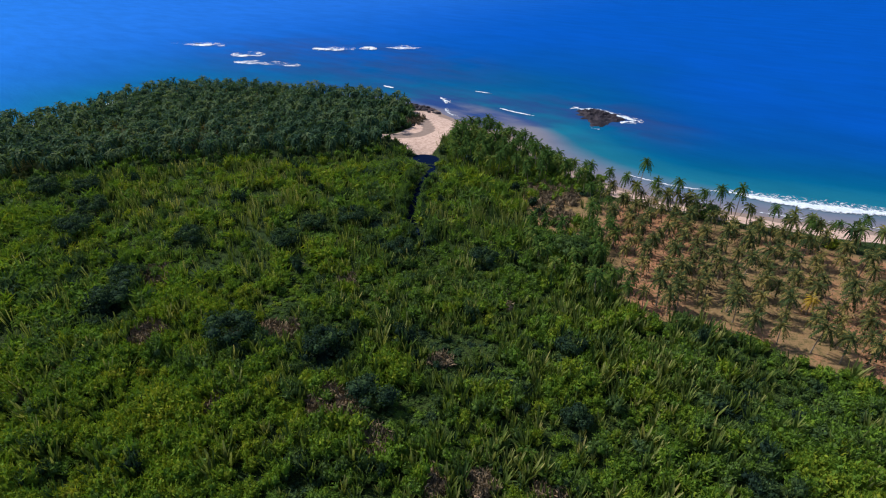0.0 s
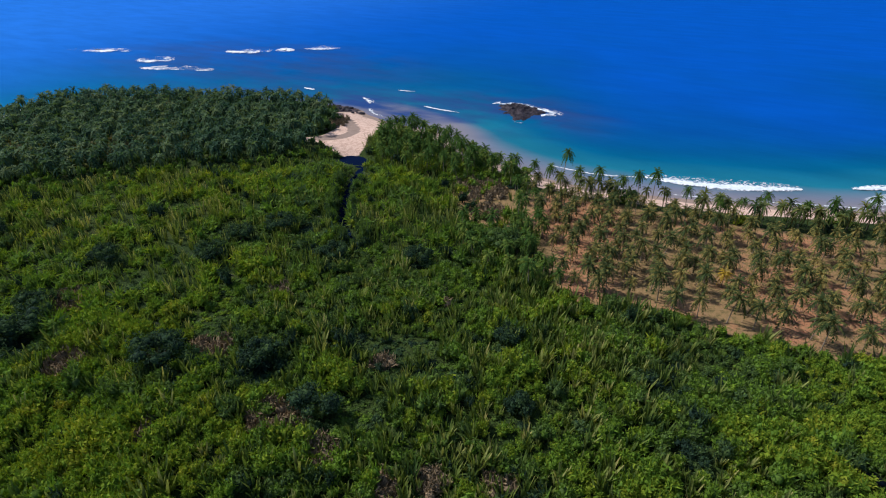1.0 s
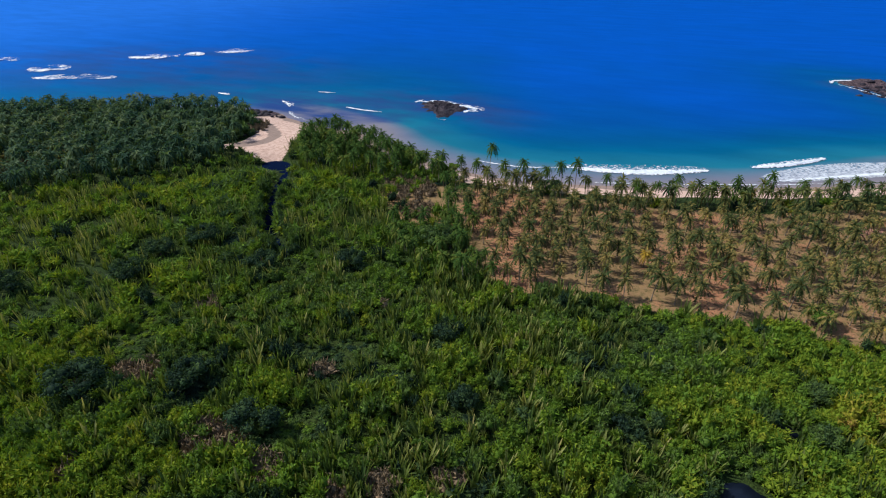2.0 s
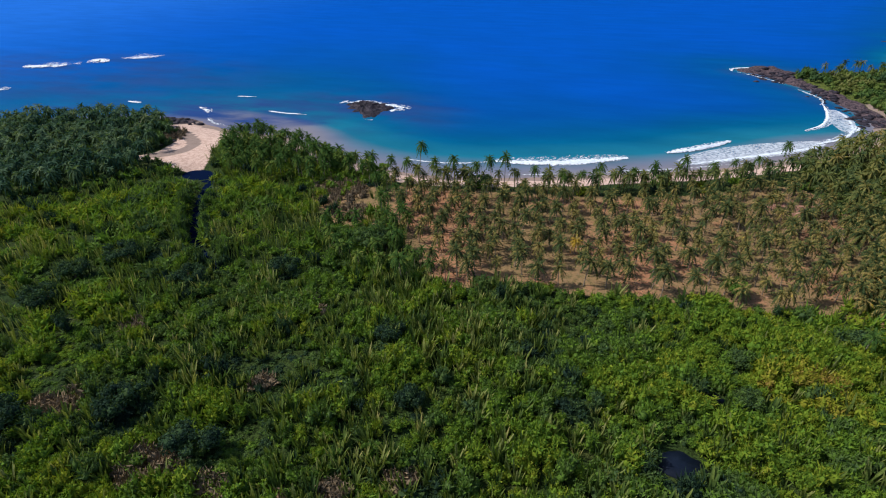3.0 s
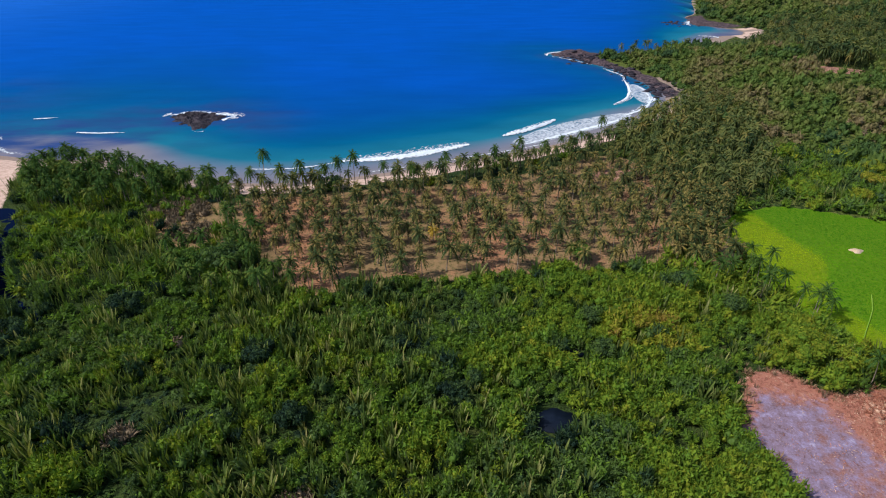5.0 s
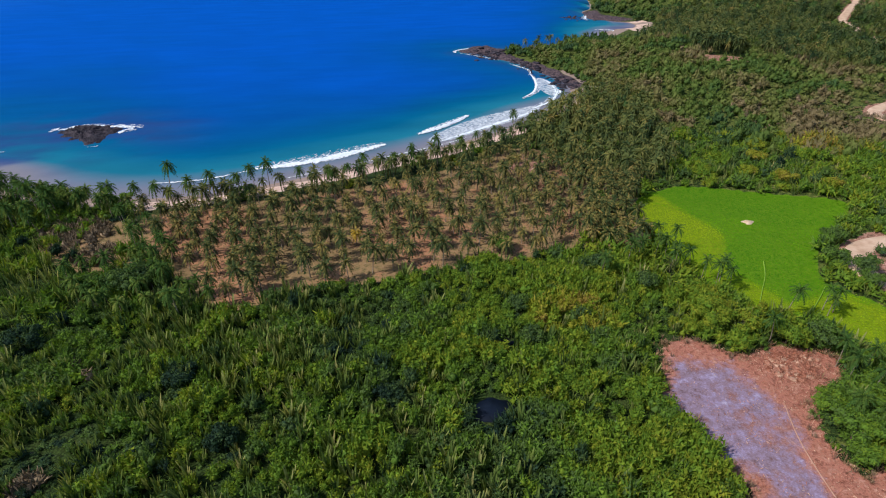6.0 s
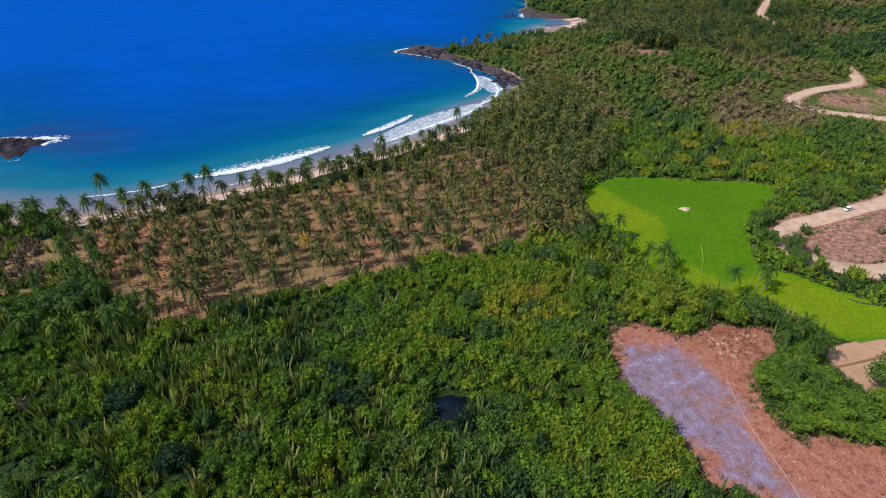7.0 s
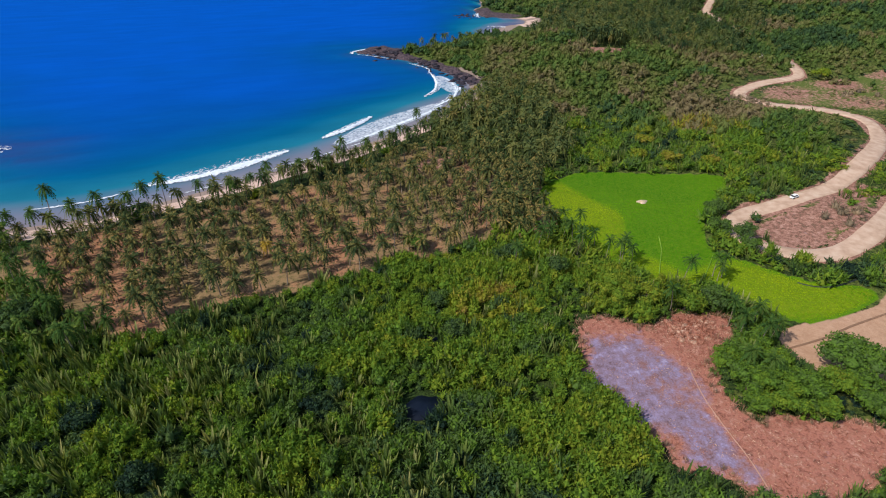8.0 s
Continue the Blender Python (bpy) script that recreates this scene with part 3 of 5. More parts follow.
def blade(base, out, up, length, width, bend, segs, fold=0.25, blunt=0.06):
    """A frond that rises along up and bends over along out, folded down its midrib."""
    t = np.linspace(0, 1, segs + 1)
    spine = base + length * (np.outer(t * (1 - 0.25 * bend * t), up) + np.outer(bend * t ** 2, out))
    spine[:, 2] -= length * 0.35 * bend * t ** 3
    side = unit(np.cross(up, out))
    w = width * np.sin(np.pi * np.clip(0.12 + 0.86 * t, 0, 1)) ** 0.7
    w[-1] = width * blunt
    lift = unit(np.cross(side, unit(np.gradient(spine, axis=0))))
    l_, r_ = spine + side * w[:, None] * 0.5 - lift * w[:, None] * fold, spine - side * w[:, None] * 0.5 - lift * w[:, None] * fold
    v = np.stack([l_, spine, r_], 1).reshape(-1, 3)
    f = []
    for i in range(segs):
        a = i * 3
        f += [[a, a + 1, a + 4], [a, a + 4, a + 3], [a + 1, a + 2, a + 5], [a + 1, a + 5, a + 4]]
    return v, np.array(f)


def nipa(seed, fronds, segs, width=0.115):
    """A clump of upright swamp fronds about 1 high."""
    r = np.random.default_rng(seed)
    pieces = []
    for k in range(fronds):
        a = r.uniform(0, 2 * math.pi)
        out = np.array([math.cos(a), math.sin(a), 0])
        lean = r.uniform(0.03, 0.30)
        up = unit(np.array([0, 0, 1.0]) + lean * out)
        pieces.append(blade(out * r.uniform(0, 0.45), out, up, r.uniform(0.6, 1.15), width * r.uniform(0.7, 1.3), r.uniform(0.04, 0.30), segs, 0.25, 0.3))
    return join(*pieces)


def palm_crown(seed, fronds, leaflets, reach=3.6, droop=0.55, full=0.19):
    """Feathered fronds that rise, arch over and hang; each leaflet is a narrow hanging triangle."""
    r = np.random.default_rng(seed)
    vs, fs, o = [], [], 0
    for k in range(fronds):
        a = 2 * math.pi * (k * 0.382 + r.uniform(-0.05, 0.05))
        rise = 1.35 - 2.0 * (k / fronds) + r.uniform(-0.18, 0.18)
        out = np.array([math.cos(a), math.sin(a), 0])
        L = reach * r.uniform(0.85, 1.2)
        t = np.linspace(0, 1, leaflets + 1)
        c, s_ = math.cos(rise), math.sin(rise)
        spine = np.outer(L * (c * t * (1 - 0.22 * t) + 0.34 * max(s_, 0) * t ** 2), out)
        spine[:, 2] = L * (s_ * t - (0.30 + droop * 0.9 * max(c, 0.3)) * t ** 2)
        side = np.array([-out[1], out[0], 0])
        way = unit(np.gradient(spine, axis=0))
        wide = full * L * np.sin(np.pi * np.clip(0.16 + 0.8 * t, 0, 1)) ** 0.8
        for s in (1, -1):
            b0, b1 = spine[:-1], spine[1:]
            tip = (b0 + b1) / 2 + s * side * wide[:-1, None] + way[:-1] * wide[:-1, None] * 0.8
            tip[:, 2] -= wide[:-1] * r.uniform(0.4, 1.0, leaflets)
            v = np.stack([b0, b1, tip], 1).reshape(-1, 3)
            i = np.arange(leaflets)[:, None] * 3 + o
            vs.append(v)
            fs.append(i + ([0, 1, 2] if s > 0 else [1, 0, 2]))
            o += len(v)
    return np.vstack(vs), np.vstack(fs)


def stem(points, radii, sides):
    """A tapered round stem through points."""
    p = np.array(points, float)
    ang = np.arange(sides) * 2 * math.pi / sides
    ring = np.c_[np.cos(ang), np.sin(ang), 0 * ang]
    v = (p[:, None, :] + ring[None] * np.array(radii)[:, None, None]).reshape(-1, 3)
    f = []
    for i in range(len(p) - 1):
        for k in range(sides):
            a, b = i * sides + k, i * sides + (k + 1) % sides
            f += [[a, b, b + sides], [a, b + sides, a + sides]]
    return v, np.array(f)


def small_palm(seed):
    """A whole far palm, crown at about 1 high, in few triangles: arching fronds that hang over at their tips."""
    r = np.random.default_rng(seed)
    top = np.array([r.uniform(-0.06, 0.06), r.uniform(-0.06, 0.06), 0.84])
    pieces = [stem([(0, 0, 0), top], [0.022, 0.014], 3)]
    count = 21
    t = np.array([0.0, 0.5, 1.0])
    for k in range(count):
        a = 2 * math.pi * (k * 0.382) + r.uniform(-0.2, 0.2)
        out, side = np.array([math.cos(a), math.sin(a), 0]), np.array([-math.sin(a), math.cos(a), 0])
        rise = 1.35 - 2.0 * (k / count) + r.uniform(-0.2, 0.2)
        c, s_ = math.cos(rise), math.sin(rise)
        L = r.uniform(0.28, 0.40)
        spine = np.outer(L * (c * t * (1 - 0.22 * t) + 0.34 * max(s_, 0) * t ** 2), out) + top
        spine[:, 2] += L * (s_ * t - (0.30 + 0.55 * max(c, 0.3)) * t ** 2)
        lean = r.uniform(-0.9, 0.9)
        w = np.array([0.012, 0.033, 0.006])[:, None] * (side * math.cos(lean) + np.array([0, 0, 1.0]) * math.sin(lean))
        v = np.stack([spine + w, spine - w], 1).reshape(-1, 3)
        pieces.append((v, np.array([[0, 1, 3], [0, 3, 2], [2, 3, 5], [2, 5, 4]])))
    return join(*pieces)


def dead_bush(seed):
    r = np.random.default_rng(seed)
    at = unit(r.normal(size=(36, 3)) + np.array([0, 0, 0.5])) * r.uniform(0.5, 1.0, (36, 1)) * np.array([0.85, 0.85, 0.75]) + np.array([0, 0, 0.15])
    pieces = [leaves(at, at, 0.55, r, 0.2, -0.9), core(np.array([0.5, 0.5, 0.5]), np.array([0, 0, 0.15]), r)]
    for k in range(14):
        d = unit(r.normal(size=3) * np.array([1, 1, 0.6]) + np.array([0, 0, 0.75]))
        s = unit(np.cross(d, r.normal(size=3)))
        b, e, w = d * r.uniform(0.0, 0.4), d * r.uniform(0.8, 1.2), 0.045
        v = np.array([b - s * w, b + s * w, e + s * w * 0.5, e - s * w * 0.5])
        pieces.append((v, np.array([[0, 1, 2], [0, 2, 3]])))
    return join(*pieces)


def scatter(name, templates, at, size, tall, tint, mat, label, category, r, lean=0.0, tips=0.0):
    """Many plants in one mesh: at (n, 3), size across, height, and tint for each."""
    at, size, tall, tint = np.asarray(at), np.asarray(size), np.asarray(tall), np.asarray(tint)
    if not len(at):
        return None
    pick = r.integers(0, len(templates), len(at))
    ang = r.uniform(0, 2 * math.pi, len(at))
    tilt = r.normal(size=(len(at), 2)) * lean
    vs, fs, ts, o = [], [], [], 0
    for k, (tv, tf) in enumerate(templates):
        q = np.flatnonzero(pick == k)
        if not len(q):
            continue
        c, s = np.cos(ang[q])[:, None], np.sin(ang[q])[:, None]
        x, y, z = tv[:, 0][None], tv[:, 1][None], tv[:, 2][None] * tall[q][:, None]
        px, py = (c * x - s * y) * size[q][:, None] + tilt[q, :1] * z, (s * x + c * y) * size[q][:, None] + tilt[q, 1:] * z
        v = np.stack([px + at[q, 0, None], py + at[q, 1, None], z + at[q, 2, None]], -1).reshape(-1, 3)
        vs.append(v)
        fs.append((tf[None] + (np.arange(len(q)) * len(tv))[:, None, None] + o).reshape(-1, 3))
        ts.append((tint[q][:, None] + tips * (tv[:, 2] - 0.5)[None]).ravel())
        o += len(v)
    ob = mesh_of(name, np.vstack(vs), np.vstack(fs), mat, tint=np.concatenate(ts))
    return tagged(ob, label, category, kind="stuff")


def jittered(x0, x1, y0, y1, step, r):
    a, b = np.meshgrid(np.arange(x0, x1, step), np.arange(y0, y1, step))
    a, b = a.ravel(), b.ravel()
    return a + r.uniform(-0.48, 0.48, len(a)) * step, b + r.uniform(-0.48, 0.48, len(b)) * step


# ---- plants: where each kind grows ----
HEADLAND = curve_through([(-440, 60), (-432, 205), (-420, 232), (-395, 250), (-345, 276), (-292, 300), (-250, 296), (-226, 280), (-214, 250), (-205, 205), (-232, 175), (-268, 140), (-310, 80), (-370, 0)], 3, True)
FAR_GROVE = curve_through([(345, 560), (400, 640), (450, 700), (560, 640), (600, 480), (520, 400), (420, 350), (380, 400), (340, 470)], 3, True)
BEACH_GROVE = curve_through([(-188, 262), (-182, 274), (-166, 281), (-140, 270), (-100, 250), (-84, 236), (-100, 222), (-150, 226), (-172, 236)], 3, True)
TRUNK_ROW = curve_through([(318, 412), (336, 408), (352, 402), (372, 432), (356, 452), (330, 446)], 3, True)
BRIGHT_SWAMP = curve_through([(-262, 96), (-275, 135), (-238, 175), (-190, 165), (-160, 130), (-200, 90)], 3, True)
GREEN_HILL = curve_through([(60, 165), (92, 160), (110, 150), (120, 118), (92, 112), (80, 70), (80, 40), (40, 40), (25, 90), (5, 140), (20, 158)], 3, True)


# leafless patches in the thicket, and hollows with shade coloured in: x, y, radius
BROWN_SPOTS = [(-120, 77, 5), (-84, 67, 6), (-67, 63, 4), (-49, 62, 3.5), (-40, 69, 3), (-26, 76, 3), (-108, 46, 4), (-180, 70, 6), (-151, 52, 5), (-72, 96, 2.5), (-122, 109, 3)]
SHADE_SPOTS = [(-77, 70, 6), (-128, 66, 7), (-101, 78, 6), (-44, 120, 4.5), (-31, 96, 4), (-60, 98, 4), (-74, 46, 4), (-171, 51, 8), (-250, 73, 8), (-275, 89, 7), (-160, 130, 7), (-165, 114, 6),
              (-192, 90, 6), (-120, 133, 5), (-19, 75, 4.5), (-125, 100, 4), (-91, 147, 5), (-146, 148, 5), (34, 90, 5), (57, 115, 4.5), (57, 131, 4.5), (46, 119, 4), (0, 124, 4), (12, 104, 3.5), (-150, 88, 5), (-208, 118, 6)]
OPEN_STRETCHES = [(412, 288, 40), (503, 408, 20), (532, 474, 40), (676, 606, 72)]
BROWN_HILL = curve_through([(318, 306), (374, 286), (352, 246), (290, 206), (252, 214), (250, 240)], 3, True)
OLIVE_HILL = curve_through([(259, 478), (346, 396), (300, 308), (222, 330), (206, 380)], 3, True)
LUSH_HILL = curve_through([(228, 268), (262, 268), (330, 240), (366, 222), (300, 160), (232, 154), (222, 190), (206, 222)], 3, True)
OLIVE_PATCH = curve_through([(57, 133), (82, 133), (84, 112), (58, 117)], 3, True)


def near_spots(x, y, spots, grow=1.0, shift=0.0):
    """How near to the middle of any spot: 1 in the middle, 0 at its rim."""
    best = np.zeros(np.shape(x))
    for cx, cy, rad in spots:
        q = math.hypot(cx, cy)
        best = np.maximum(best, 1 - np.hypot(x - cx * (1 - shift / q), y - cy * (1 - shift / q)) / (rad * grow))
    return best


def open_ground(x, y, d):
    """True where low plants may grow: off the beach, the fields, the road and the water."""
    w = 3 * (rough(x, y, 9, 61) - 0.5)
    ok = (d > np.where((y > 395) & (x > 140), 8, 16) + w) & (inside_distance(x, y, SPIT) < -1 - w) & (inside_distance(x, y, RICE) < -1) & (inside_distance(x, y, BURN) < -1.5 + w)
    ok &= (inside_distance(x, y, FAR_CLEAR) < 0) & (inside_distance(x, y, BARE) < -2) & (line_distance(x, y, ROAD) > 6.5 + w) & (line_distance(x, y, CREEK) > 3.4) & (np.hypot((x + 180) / 13.5, (y - 227) / 13.5) > 1.0) & (rock_zone(x, y, d) < 0.3)
    for px, py, rx, ry in PONDS:
        ok &= np.hypot((x - px) / (rx + 1.4), (y - py) / (ry + 1.2)) > 1
    return ok & ((inside_distance(x, y, KNOLL) < 0) | ((y > 127) & (x > 252) & (rough(x, y, 7, 66) > 0.36)))


def in_view(x, y, near, far):
    a, q = np.degrees(np.arctan2(-x, y)), np.hypot(x, y)
    return (q > near) & (q < far) & (a < 92) & (a > -80)


# near thicket: upright swamp fronds and leafy shrubs
SHRUBS = [shrub(s, 192, 0.21, 6, 1.0, 0.6, 1.6, 0.8) for s in range(8)]
SHRUBS_MID = [shrub(20 + s, 80, 0.27, 4, 1.0) for s in range(6)]
SHRUBS_FAR = [shrub(40 + s, 28, 0.40, 2, 0.9, 0.4, 1.1, 0.92) for s in range(6)]
NIPAS = [nipa(60 + s, 14, 2, 0.17) for s in range(8)]
RICE_TUFTS = [nipa(400 + s, 4, 1, 0.5) for s in range(4)]
NIPAS_MID = [nipa(80 + s, 12, 1, 0.22) for s in range(5)]


def thicket(near, far, step, shrubs, nipas, grow):
    x, y = jittered(-far, far, -30, far, step, rng)
    k = in_view(x, y, near, far)
    x, y = x[k], y[k]
    d = coast(x, y)
    k = open_ground(x, y, d) & (inside_distance(x, y, GROVE) < -2 + 4 * (rough(x, y, 8, 71) - 0.5)) & (inside_distance(x, y, HEADLAND) < 0) & (inside_distance(x, y, COVE_GROVE) < 0) & (inside_distance(x, y, EAST_GROVE) < -1)
    x, y, d = x[k], y[k], d[k]
    z = height(x, y, d)
    lush = smooth(-10, 10, inside_distance(x, y, GREEN_HILL))
    share = 0.34 + 0.50 * smooth(0.34, 0.58, rough(x, y, 34, 81)) * smooth(110, 60, x)
    share = share * (1 - 0.75 * lush) * (1 - 0.55 * smooth(-20, -70, x) * smooth(100, 72, y))
    gap = rough(x, y, 17, 91) + 0.10 * lush
    shore_strip = (d < 48) & (x > -84) & (x < 125)
    shore_strip |= inside_distance(x, y, DRY_CORNER) > -1
    keep = ~shore_strip | (rng.uniform(size=len(x)) < 0.10)
    keep &= (near_spots(x, y, BROWN_SPOTS) <= 0) | (rng.uniform(size=len(x)) < 0.35)
    x, y, z, share, gap, lush = x[keep], y[keep], z[keep], share[keep], gap[keep], lush[keep]
    at = np.c_[x, y, z - 0.2]
    patch = rough(x, y, 36, 101)
    meadow = smooth(-8, 12, inside_distance(x, y, BRIGHT_SWAMP))
    share = np.maximum(share, 0.75 * meadow)
    is_nipa = rng.uniform(size=len(x)) < share
    # leaf tone falls in gaps and dark spots, painting the shade there
    tone = 0.26 + 0.36 * smooth(0.28, 0.72, patch) + 0.30 * (rough(x, y, 12, 103) - 0.5) + 0.05 * lush * (0.3 + 1.4 * smooth(0.35, 0.65, rough(x, y, 30, 107))) + 0.22 * meadow + rng.normal(size=len(x)) * 0.10 + 0.05 * smooth(70, 130, x) - 0.34 * smooth(0.40, 0.27, gap) - 0.5 * near_spots(x, y, SHADE_SPOTS, 1.7) + 0.30 * smooth(0, 6, inside_distance(x, y, OLIVE_PATCH)) + 0.36 * smooth(-4, 8, inside_distance(x, y, BROWN_HILL)) - 0.08 * smooth(-4, 10, inside_distance(x, y, LUSH_HILL)) + 0.11 * smooth(10, -60, x)
    hollow = np.maximum.reduce([smooth(0, 0.35, near_spots(x, y, SHADE_SPOTS, 0.9, 3.5)), smooth(0, 0.3, near_spots(x, y, BROWN_SPOTS)), smooth(0.29, 0.24, gap)])
    is_nipa &= hollow < 0.3
    big = rng.uniform(0.75, 1.3, len(x)) * (0.8 + 0.6 * smooth(0.3, 0.7, rough(x, y, 13, 111))) * (0.8 + 0.2 * smooth(0.24, 0.36, gap))
    dry_leaf = smooth(0, 6, inside_distance(x, y, OLIVE_PATCH)) + smooth(-4, 8, inside_distance(x, y, BROWN_HILL))
    tone = np.minimum(tone, 0.58 + 0.36 * dry_leaf + 0.06 * rng.normal(size=len(x)))
    q = ~is_nipa
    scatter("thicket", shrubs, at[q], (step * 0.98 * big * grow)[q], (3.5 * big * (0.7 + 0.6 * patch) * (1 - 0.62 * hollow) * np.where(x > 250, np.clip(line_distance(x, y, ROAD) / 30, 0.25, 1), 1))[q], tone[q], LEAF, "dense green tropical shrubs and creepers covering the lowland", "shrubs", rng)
    q = is_nipa
    if near < 100:
        scatter("thicket", SHRUBS_FAR, at[q], (step * 1.0 * big)[q], (1.7 * big)[q], tone[q] - 0.05, LEAF, "low green creepers growing under the fronds", "shrubs", rng)
    big = np.minimum(big, 1.4)
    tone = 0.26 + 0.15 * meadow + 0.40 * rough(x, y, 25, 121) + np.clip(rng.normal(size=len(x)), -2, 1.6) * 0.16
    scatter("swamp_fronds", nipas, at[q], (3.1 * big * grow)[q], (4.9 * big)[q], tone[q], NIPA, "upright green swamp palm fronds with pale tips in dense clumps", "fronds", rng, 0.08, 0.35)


thicket(66, 175, 2.85, SHRUBS, NIPAS, 1.0)
thicket(175, 360, 4.0, SHRUBS_MID, NIPAS_MID, 1.0)

# the same thicket below and behind
x, y = jittered(-140, 140, -140, 80, 4.2, rng)
k = ~in_view(x, y, 66, 1e4) & (np.hypot(x, y) < 135)
x, y = x[k], y[k]
k = open_ground(x, y, coast(x, y))
x, y = x[k], y[k]
big = rng.uniform(0.8, 1.4, len(x))
scatter("thicket", SHRUBS_FAR, np.c_[x, y, height(x, y) - 0.2], 3.6 * big, 3.8 * big, 0.2 + 0.4 * rough(x, y, 30, 101) + rng.normal(size=len(x)) * 0.1, LEAF, "dense green tropical shrubs covering the lowland", "shrubs", rng)

# taller bushes that stand out of the thicket
x, y = jittered(-330, 330, -20, 340, 9.0, rng)
k = in_view(x, y, 72, 340)
x, y = x[k], y[k]
d = coast(x, y)
k = open_ground(x, y, d) & (d > 50) & (inside_distance(x, y, GROVE) < -4) & (inside_distance(x, y, HEADLAND) < 0) & (inside_distance(x, y, COVE_GROVE) < 0) & (rng.uniform(size=len(x)) < 0.40)
x, y, d = x[k], y[k], d[k]
big = rng.uniform(0.6, 1.35, len(x))
TALL_BUSHES = [shrub(720 + s, 224, 0.17, 8, 0.95) for s in range(6)]
scatter("tall_bushes", TALL_BUSHES, np.c_[x, y, height(x, y, d) - 0.2], 3.1 * big, 5.6 * big, np.clip(rng.normal(size=len(x)) * 0.24 + 0.32 + 0.14 * smooth(20, 110, x), 0, 0.62), LEAF, "taller leafy bushes rising out of the thicket", "bushes", rng)
bank = np.repeat(CREEK, 6, 0) + rng.normal(size=(len(CREEK) * 6, 2)) * 1.0
bank = bank + unit(rng.normal(size=bank.shape)) * 4.6
bank = bank[line_distance(bank[:, 0], bank[:, 1], CREEK) > 3.6]
bank = bank[(inside_distance(bank[:, 0], bank[:, 1], SPIT) < -2) & (bank[:, 1] < 200)]
big = rng.uniform(0.8, 1.3, len(bank))
scatter("bank_bushes", TALL_BUSHES, np.c_[bank, height(bank[:, 0], bank[:, 1]) - 0.2], 2.8 * big, 6.2 * big, rng.uniform(0.0, 0.35, len(bank)), LEAF, "dark leafy bushes overhanging the creek", "bushes", rng)

# far forest
x, y = jittered(-480, 1100, 60, 1100, 6.6, rng)
k = (np.hypot(x, y) > 330) & in_view(x, y, 330, 1120)
x, y = x[k], y[k]
d = coast(x, y)
k = open_ground(x, y, d) & (rough(x, y, 30, 131) > 0.24) & ((inside_distance(x, y, CUT) < 2) | (rough(x, y, 22, 132) > 0.57)) & (np.hypot((x - 330) / 2.2, y - 397) > 10)
k &= ((np.hypot(x, y) < 760) | (rng.uniform(size=len(x)) < 0.40)) & (inside_distance(x, y, TRUNK_ROW) < 3)
x, y, d = x[k], y[k], d[k]
z = height(x, y, d)
big = rng.uniform(0.7, 1.35, len(x)) * np.where(np.hypot(x, y) < 760, 1.03, 1.45)
in_lush = smooth(-6, 8, inside_distance(x, y, LUSH_HILL))
to_road = np.where(y < 305, line_distance(x, y, ROAD), 34 * (1 - near_spots(x, y, OPEN_STRETCHES)))
low = np.clip(np.minimum(to_road, np.maximum(-inside_distance(x, y, CUT), 0)) / 34, 0.16, 1)
low = np.where((np.hypot(x, y) < 510) | (near_spots(x, y, OPEN_STRETCHES) > 0.3), low, np.maximum(low, 0.6))
brown = smooth(0.46, 0.62, rough(x, y, 60, 141)) * 0.5 * (1 - in_lush) + 0.46 * smooth(-8, 8, inside_distance(x, y, BROWN_HILL)) + 0.30 * smooth(-10, 10, inside_distance(x, y, OLIVE_HILL)) + 0.1 * in_lush
scatter("forest", SHRUBS_FAR, np.c_[x, y, z - 0.4], 5.2 * big * (0.45 + 0.55 * low), 6.3 * big * low * (0.6 + 0.8 * rough(x, y, 40, 151)), 0.05 + 0.55 * smooth(0.25, 0.75, rough(x, y, 34, 161)) + brown + rng.normal(size=len(x)) * 0.06,
        FOREST, "dense mixed forest on low hills behind the coast", "forest", rng)

belt = ROAD[(ROAD[:, 1] > 312) & (ROAD[:, 1] < 540)]
belt = np.repeat(belt, 5, 0) * (1 - (9 + rng.uniform(0, 12, (len(belt) * 5, 1))) / np.linalg.norm(np.repeat(belt, 5, 0), axis=1, keepdims=True)) + rng.normal(size=(len(belt) * 5, 2)) * 2.5
belt = belt[(line_distance(belt[:, 0], belt[:, 1], ROAD) > 6) & (near_spots(belt[:, 0], belt[:, 1], OPEN_STRETCHES) <= 0)]
big = rng.uniform(0.8, 1.3, len(belt))
scatter("roadside_trees", SHRUBS_FAR, np.c_[belt, height(belt[:, 0], belt[:, 1]) - 0.4], 5.0 * big, 8.5 * big, rng.uniform(0.2, 0.7, len(belt)), FOREST, "leafy trees crowding the far road", "trees", rng)

# palm groves too thick to count
FAR_PALMS = [small_palm(200 + s) for s in range(6)]


